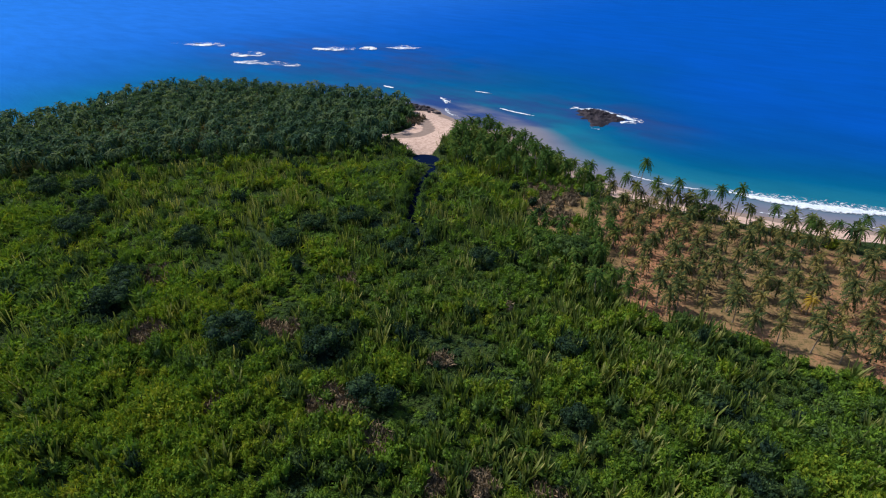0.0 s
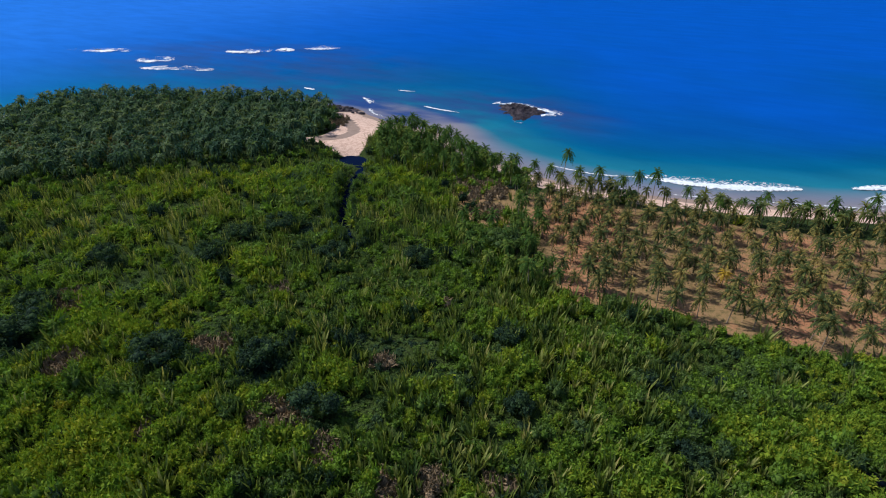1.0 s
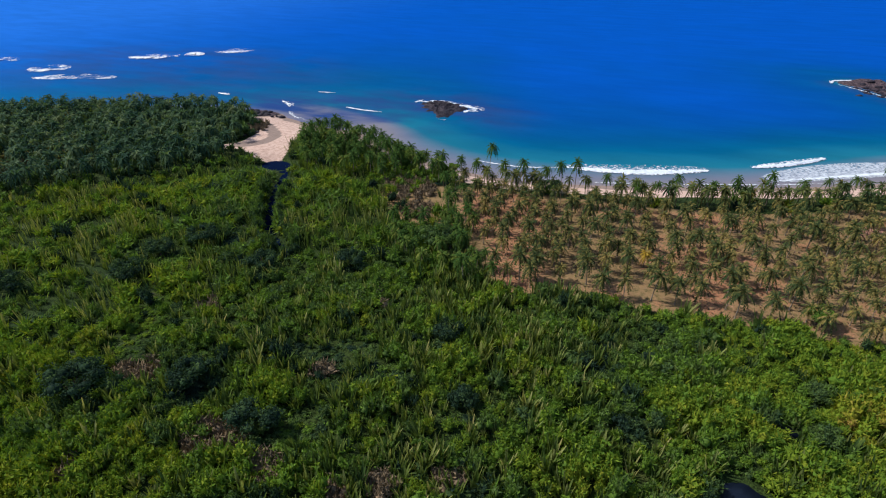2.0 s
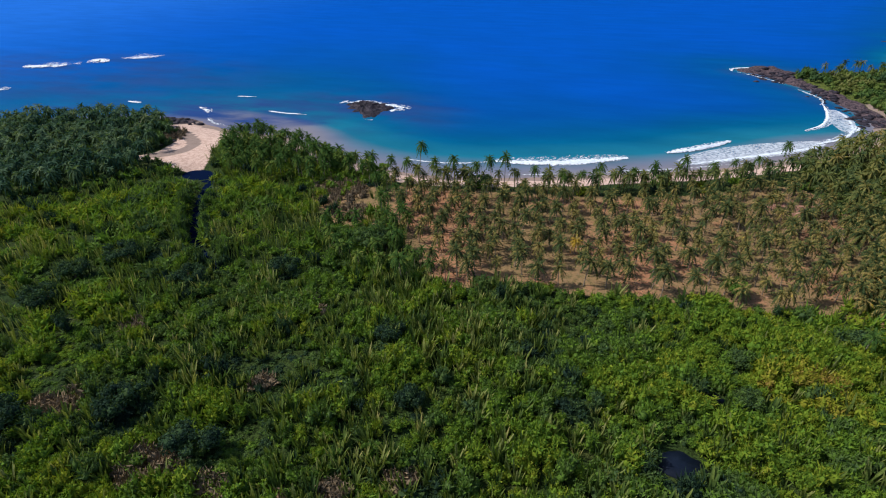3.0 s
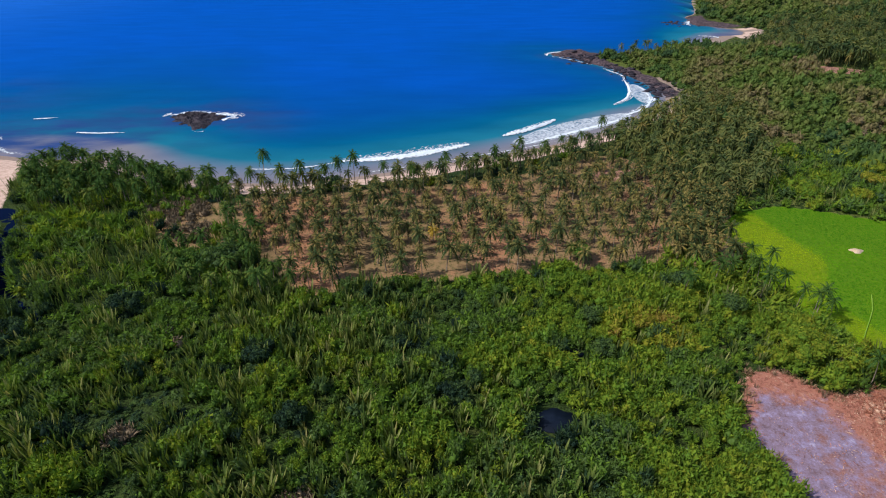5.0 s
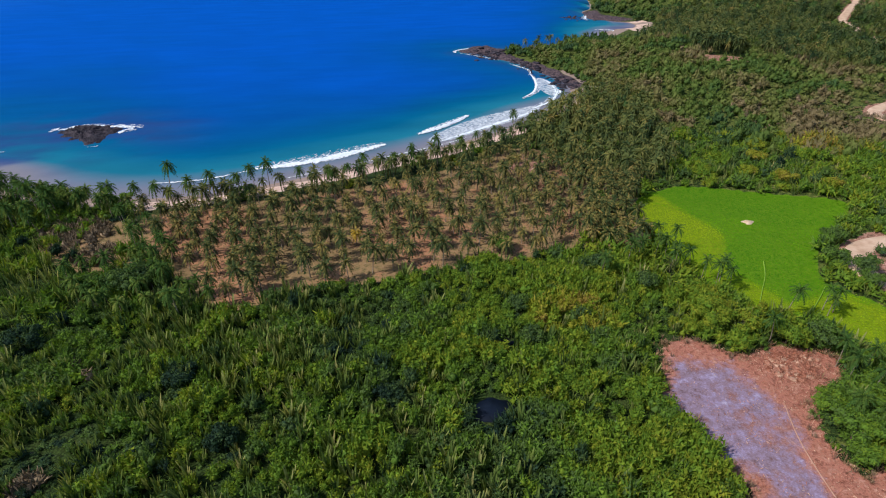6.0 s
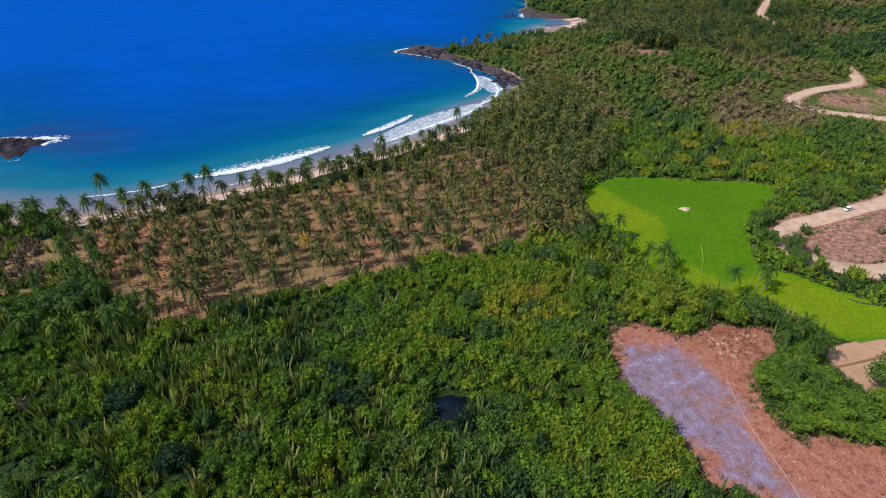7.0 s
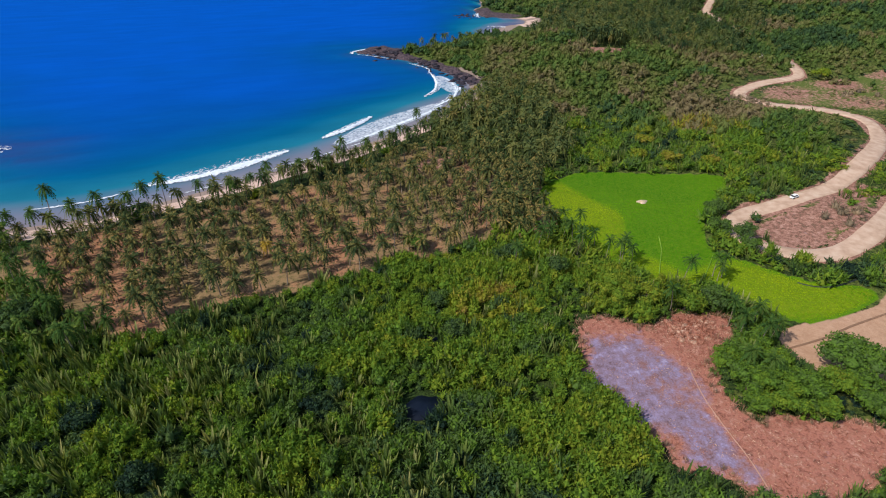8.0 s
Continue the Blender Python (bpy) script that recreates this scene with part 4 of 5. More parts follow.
def palm_mass(name, ring, step, tall, label, seed, chance=1.0, tone0=0.15, fade=0.0, mat=PALM_FAR):
    r = np.random.default_rng(seed)
    lo, hi = ring.min(0), ring.max(0)
    x, y = jittered(lo[0], hi[0], lo[1], hi[1], step, r)
    d = coast(x, y)
    k = (inside_distance(x, y, ring) > 0) & (inside_distance(x, y, FAR_CLEAR) < 0) & (d > 5) & (inside_distance(x, y, RICE) < -2) & (line_distance(x, y, ROAD) > 7) & (near_spots(x, y, OPEN_STRETCHES) < 0.3) & (r.uniform(size=len(x)) < chance * smooth(-2, fade, inside_distance(x, y, ring))) & (line_distance(x, y, CREEK) > 7) & (np.hypot((x + 182) / 14, (y - 229) / 13) > 1.0) & (inside_distance(x, y, SPIT) < -2)
    x, y, d = x[k], y[k], d[k]
    h = tall * r.uniform(0.75, 1.2, len(x))
    scatter(name, FAR_PALMS, np.c_[x, y, height(x, y, d) - 0.2], h * 1.0, h, tone0 + 0.4 * rough(x, y, 30, seed) + r.normal(size=len(x)) * 0.15, mat, label, "palms", r, 0.05)


palm_mass("headland_palms", HEADLAND, 4.9, 11.5, "dense dark green coconut palms covering the headland", 301, 1.0, 0.04, 14, PALM_DARK)
palm_mass("cove_palms", COVE_GROVE, 5.2, 11.5, "thick stand of coconut palms behind the cove", 302, 0.97, 0.27)
CAPE_RIDGE = curve_through([(206, 520), (216, 548), (240, 562), (290, 590), (300, 578), (250, 548), (226, 530), (214, 512)], 3, True)
palm_mass("tall_grove_palms", TRUNK_ROW, 4.6, 15.0, "tall coconut palms with bare dark trunks above a clearing", 309, 0.95, 0.1)
palm_mass("cape_palms", CAPE_RIDGE, 8.0, 12.0, "coconut palms standing along the rocky cape", 308, 0.8, 0.1)
palm_mass("far_palms", FAR_GROVE, 7.4, 12.5, "tall coconut palms in a far grove", 303, 0.95, 0.14)
CORNER_GROVE = curve_through([(-72, 228), (-54, 180), (-38, 156), (-58, 150), (-84, 165), (-94, 196), (-88, 226)], 3, True)
BEACH_STRIP = curve_through([(-84, 236), (-60, 243), (-22, 246), (31, 256), (76, 272), (112, 292), (150, 325), (165, 332), (150, 310), (112, 276), (76, 260), (31, 245), (-22, 238), (-75, 234)], 3, True)
palm_mass("beach_strip_palms", BEACH_STRIP, 3.9, 10.5, "young coconut palms crowding the top of the beach", 306, 0.55, 0.12)

# undergrowth between the palms of the groves
for ring, step, mat, seed, tall, tone in ((HEADLAND, 5.6, LEAF, 311, 4.5, 0.12), (COVE_GROVE, 4.0, LEAF, 312, 1.8, 0.10), (EAST_GROVE, 3.0, LEAF, 317, 1.1, 0.35), (FAR_GROVE, 8.0, FOREST, 313, 4.0, 0.25), (BEACH_GROVE, 3.5, LEAF, 314, 4.0, 0.25), (BEACH_STRIP, 3.6, LEAF, 315, 2.0, 0.32), (GROVE, 2.4, TWIG, 316, 0.8, 0.3)):
    r = np.random.default_rng(seed)
    lo, hi = ring.min(0), ring.max(0)
    x, y = jittered(lo[0], hi[0], lo[1], hi[1], step, r)
    d = coast(x, y)
    k = (inside_distance(x, y, ring) > 0) & open_ground(x, y, d) & (rough(x, y, 12, seed) > (0.76 if seed == 315 else 0.5 if seed in (312, 316, 317) else 0.3))
    x, y, d = x[k], y[k], d[k]
    h = r.uniform(0.6, 1.3, len(x))
    scatter("undergrowth", RICE_TUFTS if seed == 316 else SHRUBS_FAR, np.c_[x, y, height(x, y, d) - 0.3], step * 0.75 * h, tall * h, tone + 0.3 * rough(x, y, 20, seed + 5) + r.normal(size=len(x)) * 0.1, mat, "low bushes growing between the palms", "undergrowth", r)

# rice
x, y = jittered(120, 232, 72, 210, 1.12, rng)
k = inside_distance(x, y, RICE) > 0.3 + 1.0 * (rough(x, y, 3, 171) - 0.5)
x, y = x[k], y[k]
k = np.hypot(x - 172, y - 168) > 2.2
x, y = x[k], y[k]
ripe = np.maximum(smooth(122, 112, y + 4 * (rough(x, y, 7, 182) - 0.5)), smooth(2.5, -2.5, x - np.interp(y, *RIPE_EDGE) + 5 * (rough(x, y, 9, 181) - 0.5)))
scatter("rice_crop", RICE_TUFTS, np.c_[x, y, height(x, y) - 0.05], np.full(len(x), 1.9), rng.uniform(0.12, 0.17, len(x)), 0.12 + 0.46 * ripe + 0.95 * (rough(x * 0.5 + y * 0.3, y, 24, 191) - 0.45) + 0.07 * (rough(x * 0.2 + y * 0.15, y - x * 0.2, 4, 193) - 0.5) - 0.25 * (np.abs((x * 0.8 + y * 0.6) % 31 - 15) < 0.7) + 0.04 * np.sin((x * 0.9 - y * 0.45) * 1.1), RICE_GREEN, "bright green young rice standing in the paddy", "rice", rng)


# ---- coconut palms that stand singly ----
def coconut_palm(seed, tall, reach, tone, droop=0.55, apart=False, fronds=30, mat=PALM):
    r = np.random.default_rng(seed)
    thing = new("coconut_palm")
    thing.empty_display_size = 0.5
    bend = r.uniform(-1, 1, 2) * 0.10 * tall
    t = np.linspace(0, 1, 7)
    line = np.c_[bend[0] * t ** 1.8, bend[1] * t ** 1.8, tall * t - 0.3]
    radii = 0.17 - 0.06 * t
    radii[0] = 0.27
    v, f = stem(line, radii, 7)
    trunk = mesh_of("trunk", v, f, BARK, True)
    v, f = palm_crown(seed, fronds, 7, reach, droop, 0.18 if fronds > 20 else 0.25)
    trunk.parent = thing
    each = 7 * 6 if apart else len(v)
    for k in range(0, len(v), each):
        n = np.arange(each // 3)
        tri = f if not apart else np.c_[3 * n, 3 * n + 1, 3 * n + 2]
        leaf = mesh_of("frond" if apart else "crown", v[k:k + each] + line[-1], tri, mat, tint=(tone + np.repeat(np.random.default_rng(seed + k).normal(size=each // 42) * (0.07 if apart else 0.17), 42)))
        leaf.parent = thing
    return tagged(thing, category="palm")


PALMS = [coconut_palm(500 + k, h, w * 1.08, tone, 0.52, False, 28) for k, (h, w, tone) in enumerate(((7.4, 3.3, 0.16), (8.4, 3.4, 0.07), (6.8, 3.0, 0.26), (6.4, 3.0, 0.36), (7.8, 3.3, 0.18), (7.1, 3.2, 0.10)))]
TALL_PALMS = [coconut_palm(520 + k, h, w, tone, 0.75, True, 30, PALM_GREEN) for k, (h, w, tone) in enumerate(((14.5, 3.7, 0.06), (12.5, 3.8, 0.14), (16.0, 3.6, 0.0)))]
FIELD_PALMS = [coconut_palm(530 + k, h, 3.7, tone, 0.34, True, 21, PALM_GREEN) for k, (h, tone) in enumerate(((10.5, 0.08), (11.5, 0.02), (9.8, 0.16)))]
YELLOW_PALM = coconut_palm(540, 6.0, 3.2, 0.98)
used = set()


def plant_palm(kind, x, y, label, group, scale=1.0):
    z = float(height(np.array([x]), np.array([y]))[0])
    m = Matrix.Translation((x, y, z)) @ Matrix.Rotation(rng.uniform(0, 6.28), 4, "Z") @ Matrix.Rotation(rng.normal() * 0.05, 4, "X") @ Matrix.Scale(scale, 4)
    if kind in used:
        ob = copy_thing(kind, m)
    else:
        ob, _ = kind, used.add(kind)
        ob.matrix_basis = m
    return tagged(ob, label, "palm", group)


def joined_palms(kinds, xs, ys, scale, label, r, mat):
    """A stand of palms past counting, trunks and crowns in one mesh."""
    vs, fs, tints, woods, o = [], [], [], [], 0
    zs = height(xs, ys)
    for x, y, z in zip(xs, ys, zs):
        m = np.array(Matrix.Rotation(r.uniform(0, 6.28), 3, "Z") @ Matrix.Rotation(r.normal() * 0.05, 3, "X")) * scale * r.uniform(0.85, 1.15)
        for piece in kinds[r.integers(len(kinds))].children:
            me = piece.data
            v, f = np.empty(len(me.vertices) * 3, np.float32), np.empty(len(me.loops), np.int32)
            me.vertices.foreach_get("co", v)
            me.loops.foreach_get("vertex_index", f)
            wood = piece.name.startswith("trunk")
            tone = np.zeros(len(v) // 3, np.float32)
            if not wood:
                me.attributes["tint"].data.foreach_get("value", tone)
            vs.append(v.reshape(-1, 3) @ m.T + (x, y, z))
            fs.append(f.reshape(-1, 3) + o)
            tints.append(tone)
            woods.append(np.full(len(f) // 3, wood, np.int32))
            o += len(tone)
    ob = mesh_of("coconut_palms", np.vstack(vs), np.vstack(fs), mat, tint=np.concatenate(tints))
    ob.data.materials.append(BARK)
    ob.data.polygons.foreach_set("material_index", np.concatenate(woods))
    return tagged(ob, label, "palms", kind="stuff")


ROW = radians(3.5)
planted = 0
for i in range(-16, 24):
    for j in range(-2, 22):
        u, v = i * 7.6 + rng.normal() * 1.4, j * 6.2 + rng.normal() * 1.4
        x, y = u * math.cos(ROW) - v * math.sin(ROW) + 20, u * math.sin(ROW) + v * math.cos(ROW) + 168
        inside = float(inside_distance(np.array([x]), np.array([y]), GROVE)[0])
        if inside < 1.0 or rng.uniform() < 0.04 or planted > 298 or math.hypot(x - 10, y - 187) < 4:
            continue
        plant_palm(PALMS[rng.integers(len(PALMS))], x, y, "coconut palm with drooping fronds on bare brown soil", "plantation palms", rng.uniform(0.85, 1.15))
        planted += 1
GROVE_PALMS = [coconut_palm(550 + k, h, w, tone, 0.6, False, 28, PALM_GREEN) for k, (h, w, tone) in enumerate(((10.2, 3.7, 0.10), (9.0, 3.5, 0.24), (11.2, 3.7, 0.0), (8.4, 3.4, 0.34)))]
for ring, step, kinds, scale, label, group, seed in (
        (EAST_GROVE, 5.0, PALMS, 1.18, "olive green coconut palms crowding over dry grass", "palms beside the rice", 307),
        (CORNER_GROVE, 6.0, GROVE_PALMS, 0.9, "coconut palm growing over green undergrowth", "palms at the plantation's corner", 305),
        (BEACH_GROVE, 5.6, GROVE_PALMS, 1.05, "dark green coconut palms crowding behind the sand spit", "palms behind the spit", 304)):
    r = np.random.default_rng(seed)
    lo, hi = ring.min(0), ring.max(0)
    gx_, gy_ = jittered(lo[0], hi[0], lo[1], hi[1], step, r)
    keep = (inside_distance(gx_, gy_, ring) > 0) & (coast(gx_, gy_) > 5) & (inside_distance(gx_, gy_, RICE) < -2) & (line_distance(gx_, gy_, CREEK) > 7) & (inside_distance(gx_, gy_, SPIT) < -2) & (inside_distance(gx_, gy_, DRY_CORNER) < 0) & (r.uniform(size=len(gx_)) < 0.88)
    if step == 6.0:
        for x, y in zip(gx_[keep], gy_[keep]):
            plant_palm(kinds[r.integers(len(kinds))], x, y, label, group, scale * r.uniform(0.85, 1.15))
    else:
        joined_palms(kinds, gx_[keep], gy_[keep], scale, label, r, PALM if kinds is PALMS else PALM_GREEN)
plant_palm(YELLOW_PALM, 10, 187, "withered yellow coconut palm among the green ones", "plantation palms")
for x, y, s in ((-79, 240, 0.9), (-72, 241, 0.95), (-68, 255, 1.1), (-58, 244, 1.0), (-50, 240, 0.9), (-37, 243, 1.0), (-30, 242, 0.9), (-23, 244, 1.0), (-9, 244, 0.95), (2, 246, 0.8), (11, 247, 0.85), (22, 250, 0.8), (34, 254, 0.9),
                (46, 258, 0.8), (59, 264, 0.9), (73, 272, 0.95), (84, 279, 0.85), (97, 286, 0.9), (112, 296, 0.9), (-172, 270, 0.8), (-165, 276, 0.85), (-155, 276, 0.75), (-142, 268, 0.8), (-130, 262, 0.75)):
    plant_palm(TALL_PALMS[rng.integers(3)], x + rng.normal() * 0.5, y - 3 + rng.normal() * 0.8, "tall slender coconut palm at the edge of the beach", "beach palms", s)
for x, y in ((-76, 237), (-62, 238), (-54, 236), (-46, 238), (-40, 239), (-26, 239), (-15, 241), (-4, 241), (7, 243), (17, 246), (28, 249), (40, 254), (53, 259), (66, 266), (79, 274), (91, 281), (104, 290), (120, 300), (132, 312)):
    plant_palm(PALMS[rng.integers(len(PALMS))], x + rng.normal(), y + rng.normal() * 1.5, "leaning coconut palm on the dry sand behind the beach", "beach palms", rng.uniform(0.8, 1.1))
for x, y, s in ((140, 111, 0.9), (129, 156, 0.95), (128, 130, 0.95), (125, 141, 0.9), (126, 135, 0.85), (123, 158, 1.0), (155, 108, 0.85), (124, 100, 0.95), (131, 80, 1.05), (122, 69.5, 0.95), (140, 83, 1.0), (133, 75, 1.05), (124, 65, 0.95), (135, 87, 0.9), (141, 77, 0.9), (131, 132, 0.95), (153, 110, 0.85), (152, 107, 0.8), (119, 153, 0.95), (91, 143, 1.0), (104, 148, 1.1), (110, 151, 1.0), (121, 150, 0.95), (122, 145, 0.85), (130, 126, 0.9), (118, 142, 1.0)):
    plant_palm(FIELD_PALMS[rng.integers(3)], x, y, "coconut palm beside the rice field", "field palms", s)


# ---- broadleaf trees ----
def broad_tree(seed, tall, wide, tone, mat=LEAF, clumps=17, count=110):
    r = np.random.default_rng(seed)
    thing = new("tree")
    limbs = [stem([(0, 0, -0.4), (0.1, 0, tall * 0.25), (0, 0.1, tall * 0.5)], [0.35, 0.26, 0.18], 7)]
    crown = []
    for k in range(clumps):
        a = r.uniform(0, 6.28)
        q = wide * math.sqrt(r.uniform(0.02, 0.75))
        c = np.array([q * math.cos(a), q * math.sin(a), tall * (0.50 + 0.33 * r.uniform() * (1 - 0.5 * q / wide))])
        if k % 3 == 0:
            limbs.append(stem([(0, 0, tall * 0.3), c * np.array([0.5, 0.5, 0.75]), c], [0.14, 0.10, 0.04], 5))
        n = unit(r.normal(size=(count, 3)) + np.array([0, 0, 0.4]))
        rad = wide * r.uniform(0.30, 0.44)
        crown.append(sprigs(c + n * rad * r.uniform(0.75, 1.1, (count, 1)) * np.array([1, 1, 0.75]), n, 0.38 + wide * 0.05, r, 0.6, 0.7))
        crown.append(core(np.array([rad, rad, rad * 0.7]) * 0.65, c, r))
    trunk = mesh_of("trunk", *limbs[0], WOOD, True)
    for v, f in limbs[1:]:
        mesh_of("branch", v, f, WOOD, True).parent = thing
    v, f = join(*crown)
    leaves_ = mesh_of("crown", v, f, mat, tint=np.full(len(v), tone) + 0.05 * np.sin(v[:, 0]))
    trunk.parent = leaves_.parent = thing
    return thing


for k, (x, y, tall, wide, tone, label) in enumerate((
        (149, 59, 8.6, 7.6, 0.42, "round dark green broadleaf tree beside the ploughed field"), (118, 73, 6.0, 4.4, 0.56, "leafy green tree at the edge of the clearing"), (117, 65, 6.5, 4.8, 0.5, "dense bushy tree beside the burnt clearing"), (114, 59, 5.0, 3.6, 0.6, "dense bushy tree beside the burnt clearing"),
        (123, 62, 7.0, 5.0, 0.52, "dense bushy tree beside the burnt clearing"), (129, 66, 6.5, 4.8, 0.6, "dense bushy tree beside the burnt clearing"), (121, 56, 6.0, 4.4, 0.64, "dense bushy tree beside the burnt clearing"),
        (130, 56, 6.5, 4.8, 0.5, "dense bushy tree beside the burnt clearing"), (138, 55, 6.0, 4.4, 0.72, "yellowish green tree by the ploughed field"), (128, 51, 5.0, 3.6, 0.66, "dense bushy tree beside the burnt clearing"), (145, 53, 6.5, 4.8, 0.5, "leafy green tree at the edge of the clearing"),
        (140, 47, 5.5, 4.2, 0.45, "leafy green tree at the edge of the clearing"), (134, 77, 6.0, 4.2, 0.55, "leafy tree beneath the palms"), (126, 75, 5.0, 3.6, 0.5, "leafy tree beneath the palms"),
        (119, 106, 6.5, 4.8, 0.85, "broadleaf tree at the top of the clearing"), (111, 111, 8.0, 5.6, 0.8, "broadleaf tree at the top of the clearing"),
        (129, 99, 7.0, 4.6, 0.7, "broadleaf tree beside the rice field"), (138, 96, 7.0, 4.6, 0.3, "dark green tree beside the rice field"), (119, 116, 5.5, 4.2, 0.9, "tall leafy tree beside the rice field"),
        (102, 133, 7.0, 3.8, 0.2, "dark conical broadleaf tree near the palms"), (93, 148, 6.5, 4.0, 0.15, "dark leafy tree at the grove's edge"), (63, 170, 6.0, 4.0, 0.45, "leafy tree standing at the edge of the palm grove"),
        (-108, 246, 7.5, 6.0, 0.35, "wide spreading beach tree with a rounded crown"), (-88, 248, 6.0, 4.2, 0.5, "bright green beach tree near the sand"), (-35, 245, 5.0, 4.2, 0.05, "dark rounded beach tree under the palms"),
        (-67, 174, 8.5, 7.0, 0.16, "dark spreading tree at the plantation's corner"), (-60, 170, 6.5, 5.0, 0.3, "dark leafy tree at the plantation's corner"), (-78, 178, 6.5, 5.5, 0.42, "leafy green tree at the plantation's corner"),
        # the thicket's dark trees carry its shade in their leaf tone
        (-128, 66, 8.0, 7.0, 0.0, "dark leafy tree rising above the thicket, shade painted into its leaves"), (-101, 79, 7.5, 5.6, 0.0, "dark leafy tree rising above the thicket, shade painted into its leaves"), (-174, 54, 8.0, 7.0, 0.02, "dark leafy tree rising above the thicket, shade painted into its leaves"), (-184, 62, 7.0, 5.0, 0.05, "dark leafy tree rising above the thicket, shade painted into its leaves"), (-236, 68, 8.0, 7.0, 0.03, "dark leafy tree rising above the thicket, shade painted into its leaves"), (-250, 82, 7.5, 6.0, 0.05, "dark leafy tree rising above the thicket, shade painted into its leaves"), (-161, 113, 6.5, 5.5, 0.06, "dark leafy tree rising above the thicket, shade painted into its leaves"), (-154, 143, 7.0, 6.0, 0.04, "dark leafy tree rising above the thicket, shade painted into its leaves"), (-163, 130, 6.0, 5.0, 0.08, "dark leafy tree rising above the thicket, shade painted into its leaves"), (-219, 213, 7.0, 6.0, 0.08, "dark leafy tree rising above the thicket, shade painted into its leaves"), (-289, 78, 8.0, 7.0, 0.05, "dark leafy tree rising above the thicket, shade painted into its leaves"), (-312, 94, 7.5, 6.0, 0.06, "dark leafy tree rising above the thicket, shade painted into its leaves"), (-76, 72, 6.5, 6.0, 0.0, "dark purplish bush rising above the thicket"), (-44, 122, 6.0, 4.4, 0.0, "dark leafy tree rising above the thicket, shade painted into its leaves"), (-31, 98, 5.0, 3.6, 0.03, "dark leafy tree rising above the thicket, shade painted into its leaves"), (-192, 92, 7.0, 5.0, 0.03, "dark leafy tree rising above the thicket, shade painted into its leaves"), (-120, 135, 6.5, 5.0, 0.04, "dark leafy tree rising above the thicket, shade painted into its leaves"), (-91, 149, 6.5, 5.0, 0.05, "dark leafy tree rising above the thicket, shade painted into its leaves"), (-275, 91, 8.0, 6.0, 0.03, "dark leafy tree rising above the thicket, shade painted into its leaves"), (56, 117, 4.5, 3.4, 0.2, "dark leafy tree rising above the thicket, shade painted into its leaves"), (57, 133, 4.5, 3.4, 0.22, "dark leafy tree rising above the thicket, shade painted into its leaves"), (185, 125, 6.5, 4.5, 0.25, "leafy tree between the rice field and the road"), (181, 133, 6.0, 4.0, 0.35, "leafy tree between the rice field and the road"),
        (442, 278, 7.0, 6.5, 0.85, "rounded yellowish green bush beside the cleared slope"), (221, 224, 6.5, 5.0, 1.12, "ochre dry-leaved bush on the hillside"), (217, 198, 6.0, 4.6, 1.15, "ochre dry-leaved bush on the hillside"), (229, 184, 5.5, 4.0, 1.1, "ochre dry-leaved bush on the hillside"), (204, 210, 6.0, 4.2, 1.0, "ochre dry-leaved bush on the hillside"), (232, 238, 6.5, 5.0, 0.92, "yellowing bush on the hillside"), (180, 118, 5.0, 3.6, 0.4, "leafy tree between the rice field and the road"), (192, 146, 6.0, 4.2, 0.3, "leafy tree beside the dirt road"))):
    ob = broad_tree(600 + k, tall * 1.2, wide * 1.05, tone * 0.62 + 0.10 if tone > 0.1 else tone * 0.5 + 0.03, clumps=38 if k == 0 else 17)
    ob.matrix_basis = Matrix.Translation((x, y, float(height(np.array([x]), np.array([y]))[0])))
    tagged(ob, label, "tree")

# leafless bushes
DEAD = [dead_bush(700 + s) for s in range(4)]
r = np.random.default_rng(70)
spots = []
for cx, cy, rad, count in ((-100, 220, 13, 90), (-86, 202, 9, 36), (-156, 24, 8, 16), (315, 265, 30, 40), (285, 235, 22, 30), *[(bx, by, br * 1.25, int(1.9 * br * br)) for bx, by, br in BROWN_SPOTS], (-229, 275, 9, 30), (300, 285, 40, 50), (120, 225, 22, 40), (-75, 130, 6, 14), (345, 262, 14, 30), (430, 225, 22, 25), (236, 120, 12, 9)):
    a, q = r.uniform(0, 6.28, count), rad * np.sqrt(r.uniform(size=count))
    spots.append(np.c_[cx + q * np.cos(a), cy + q * np.sin(a)])
spots = np.vstack(spots)
big = r.uniform(1.6, 3.3, len(spots))
scatter("dry_brush", DEAD, np.c_[spots, height(spots[:, 0], spots[:, 1]) - 0.1], big, big * 1.3, r.uniform(0.1, 0.9, len(spots)), BRUSH, "leafless greyish brown bushes", "brush", r)

# cut branches and straw lying in the clearing
r = np.random.default_rng(77)
x, y = jittered(78, 142, 30, 108, 0.9, r)
k = (inside_distance(x, y, BURN) > -1.5) & (r.uniform(size=len(x)) < 0.10 + 0.55 * smooth(4, -6, inside_distance(x, y, ASH)) * rough(x, y, 8, 78) + 0.5 * smooth(16, 9, np.hypot((x - 124) / 1.1, y - 89)))
x, y = x[k], y[k]
STICKS = []
for s in range(5):
    q = np.random.default_rng(730 + s)
    v, f = leaves(q.normal(size=(7, 3)) * np.array([0.5, 0.5, 0.10]) + np.array([0, 0, 0.15]), np.tile([0.0, 0.0, 1.0], (7, 1)), 0.75, q, 0.16, 0.0)
    STICKS.append((v, f))
scatter("cut_branches", STICKS, np.c_[x, y, height(x, y)], r.uniform(0.6, 1.3, len(x)), r.uniform(0.6, 1.2, len(x)), r.uniform(0.1, 1.1, len(x)), CUT_BRUSH, "dry cut branches and straw scattered over the clearing", "branches", r)
edge = curve_through(BURN, 3, True)
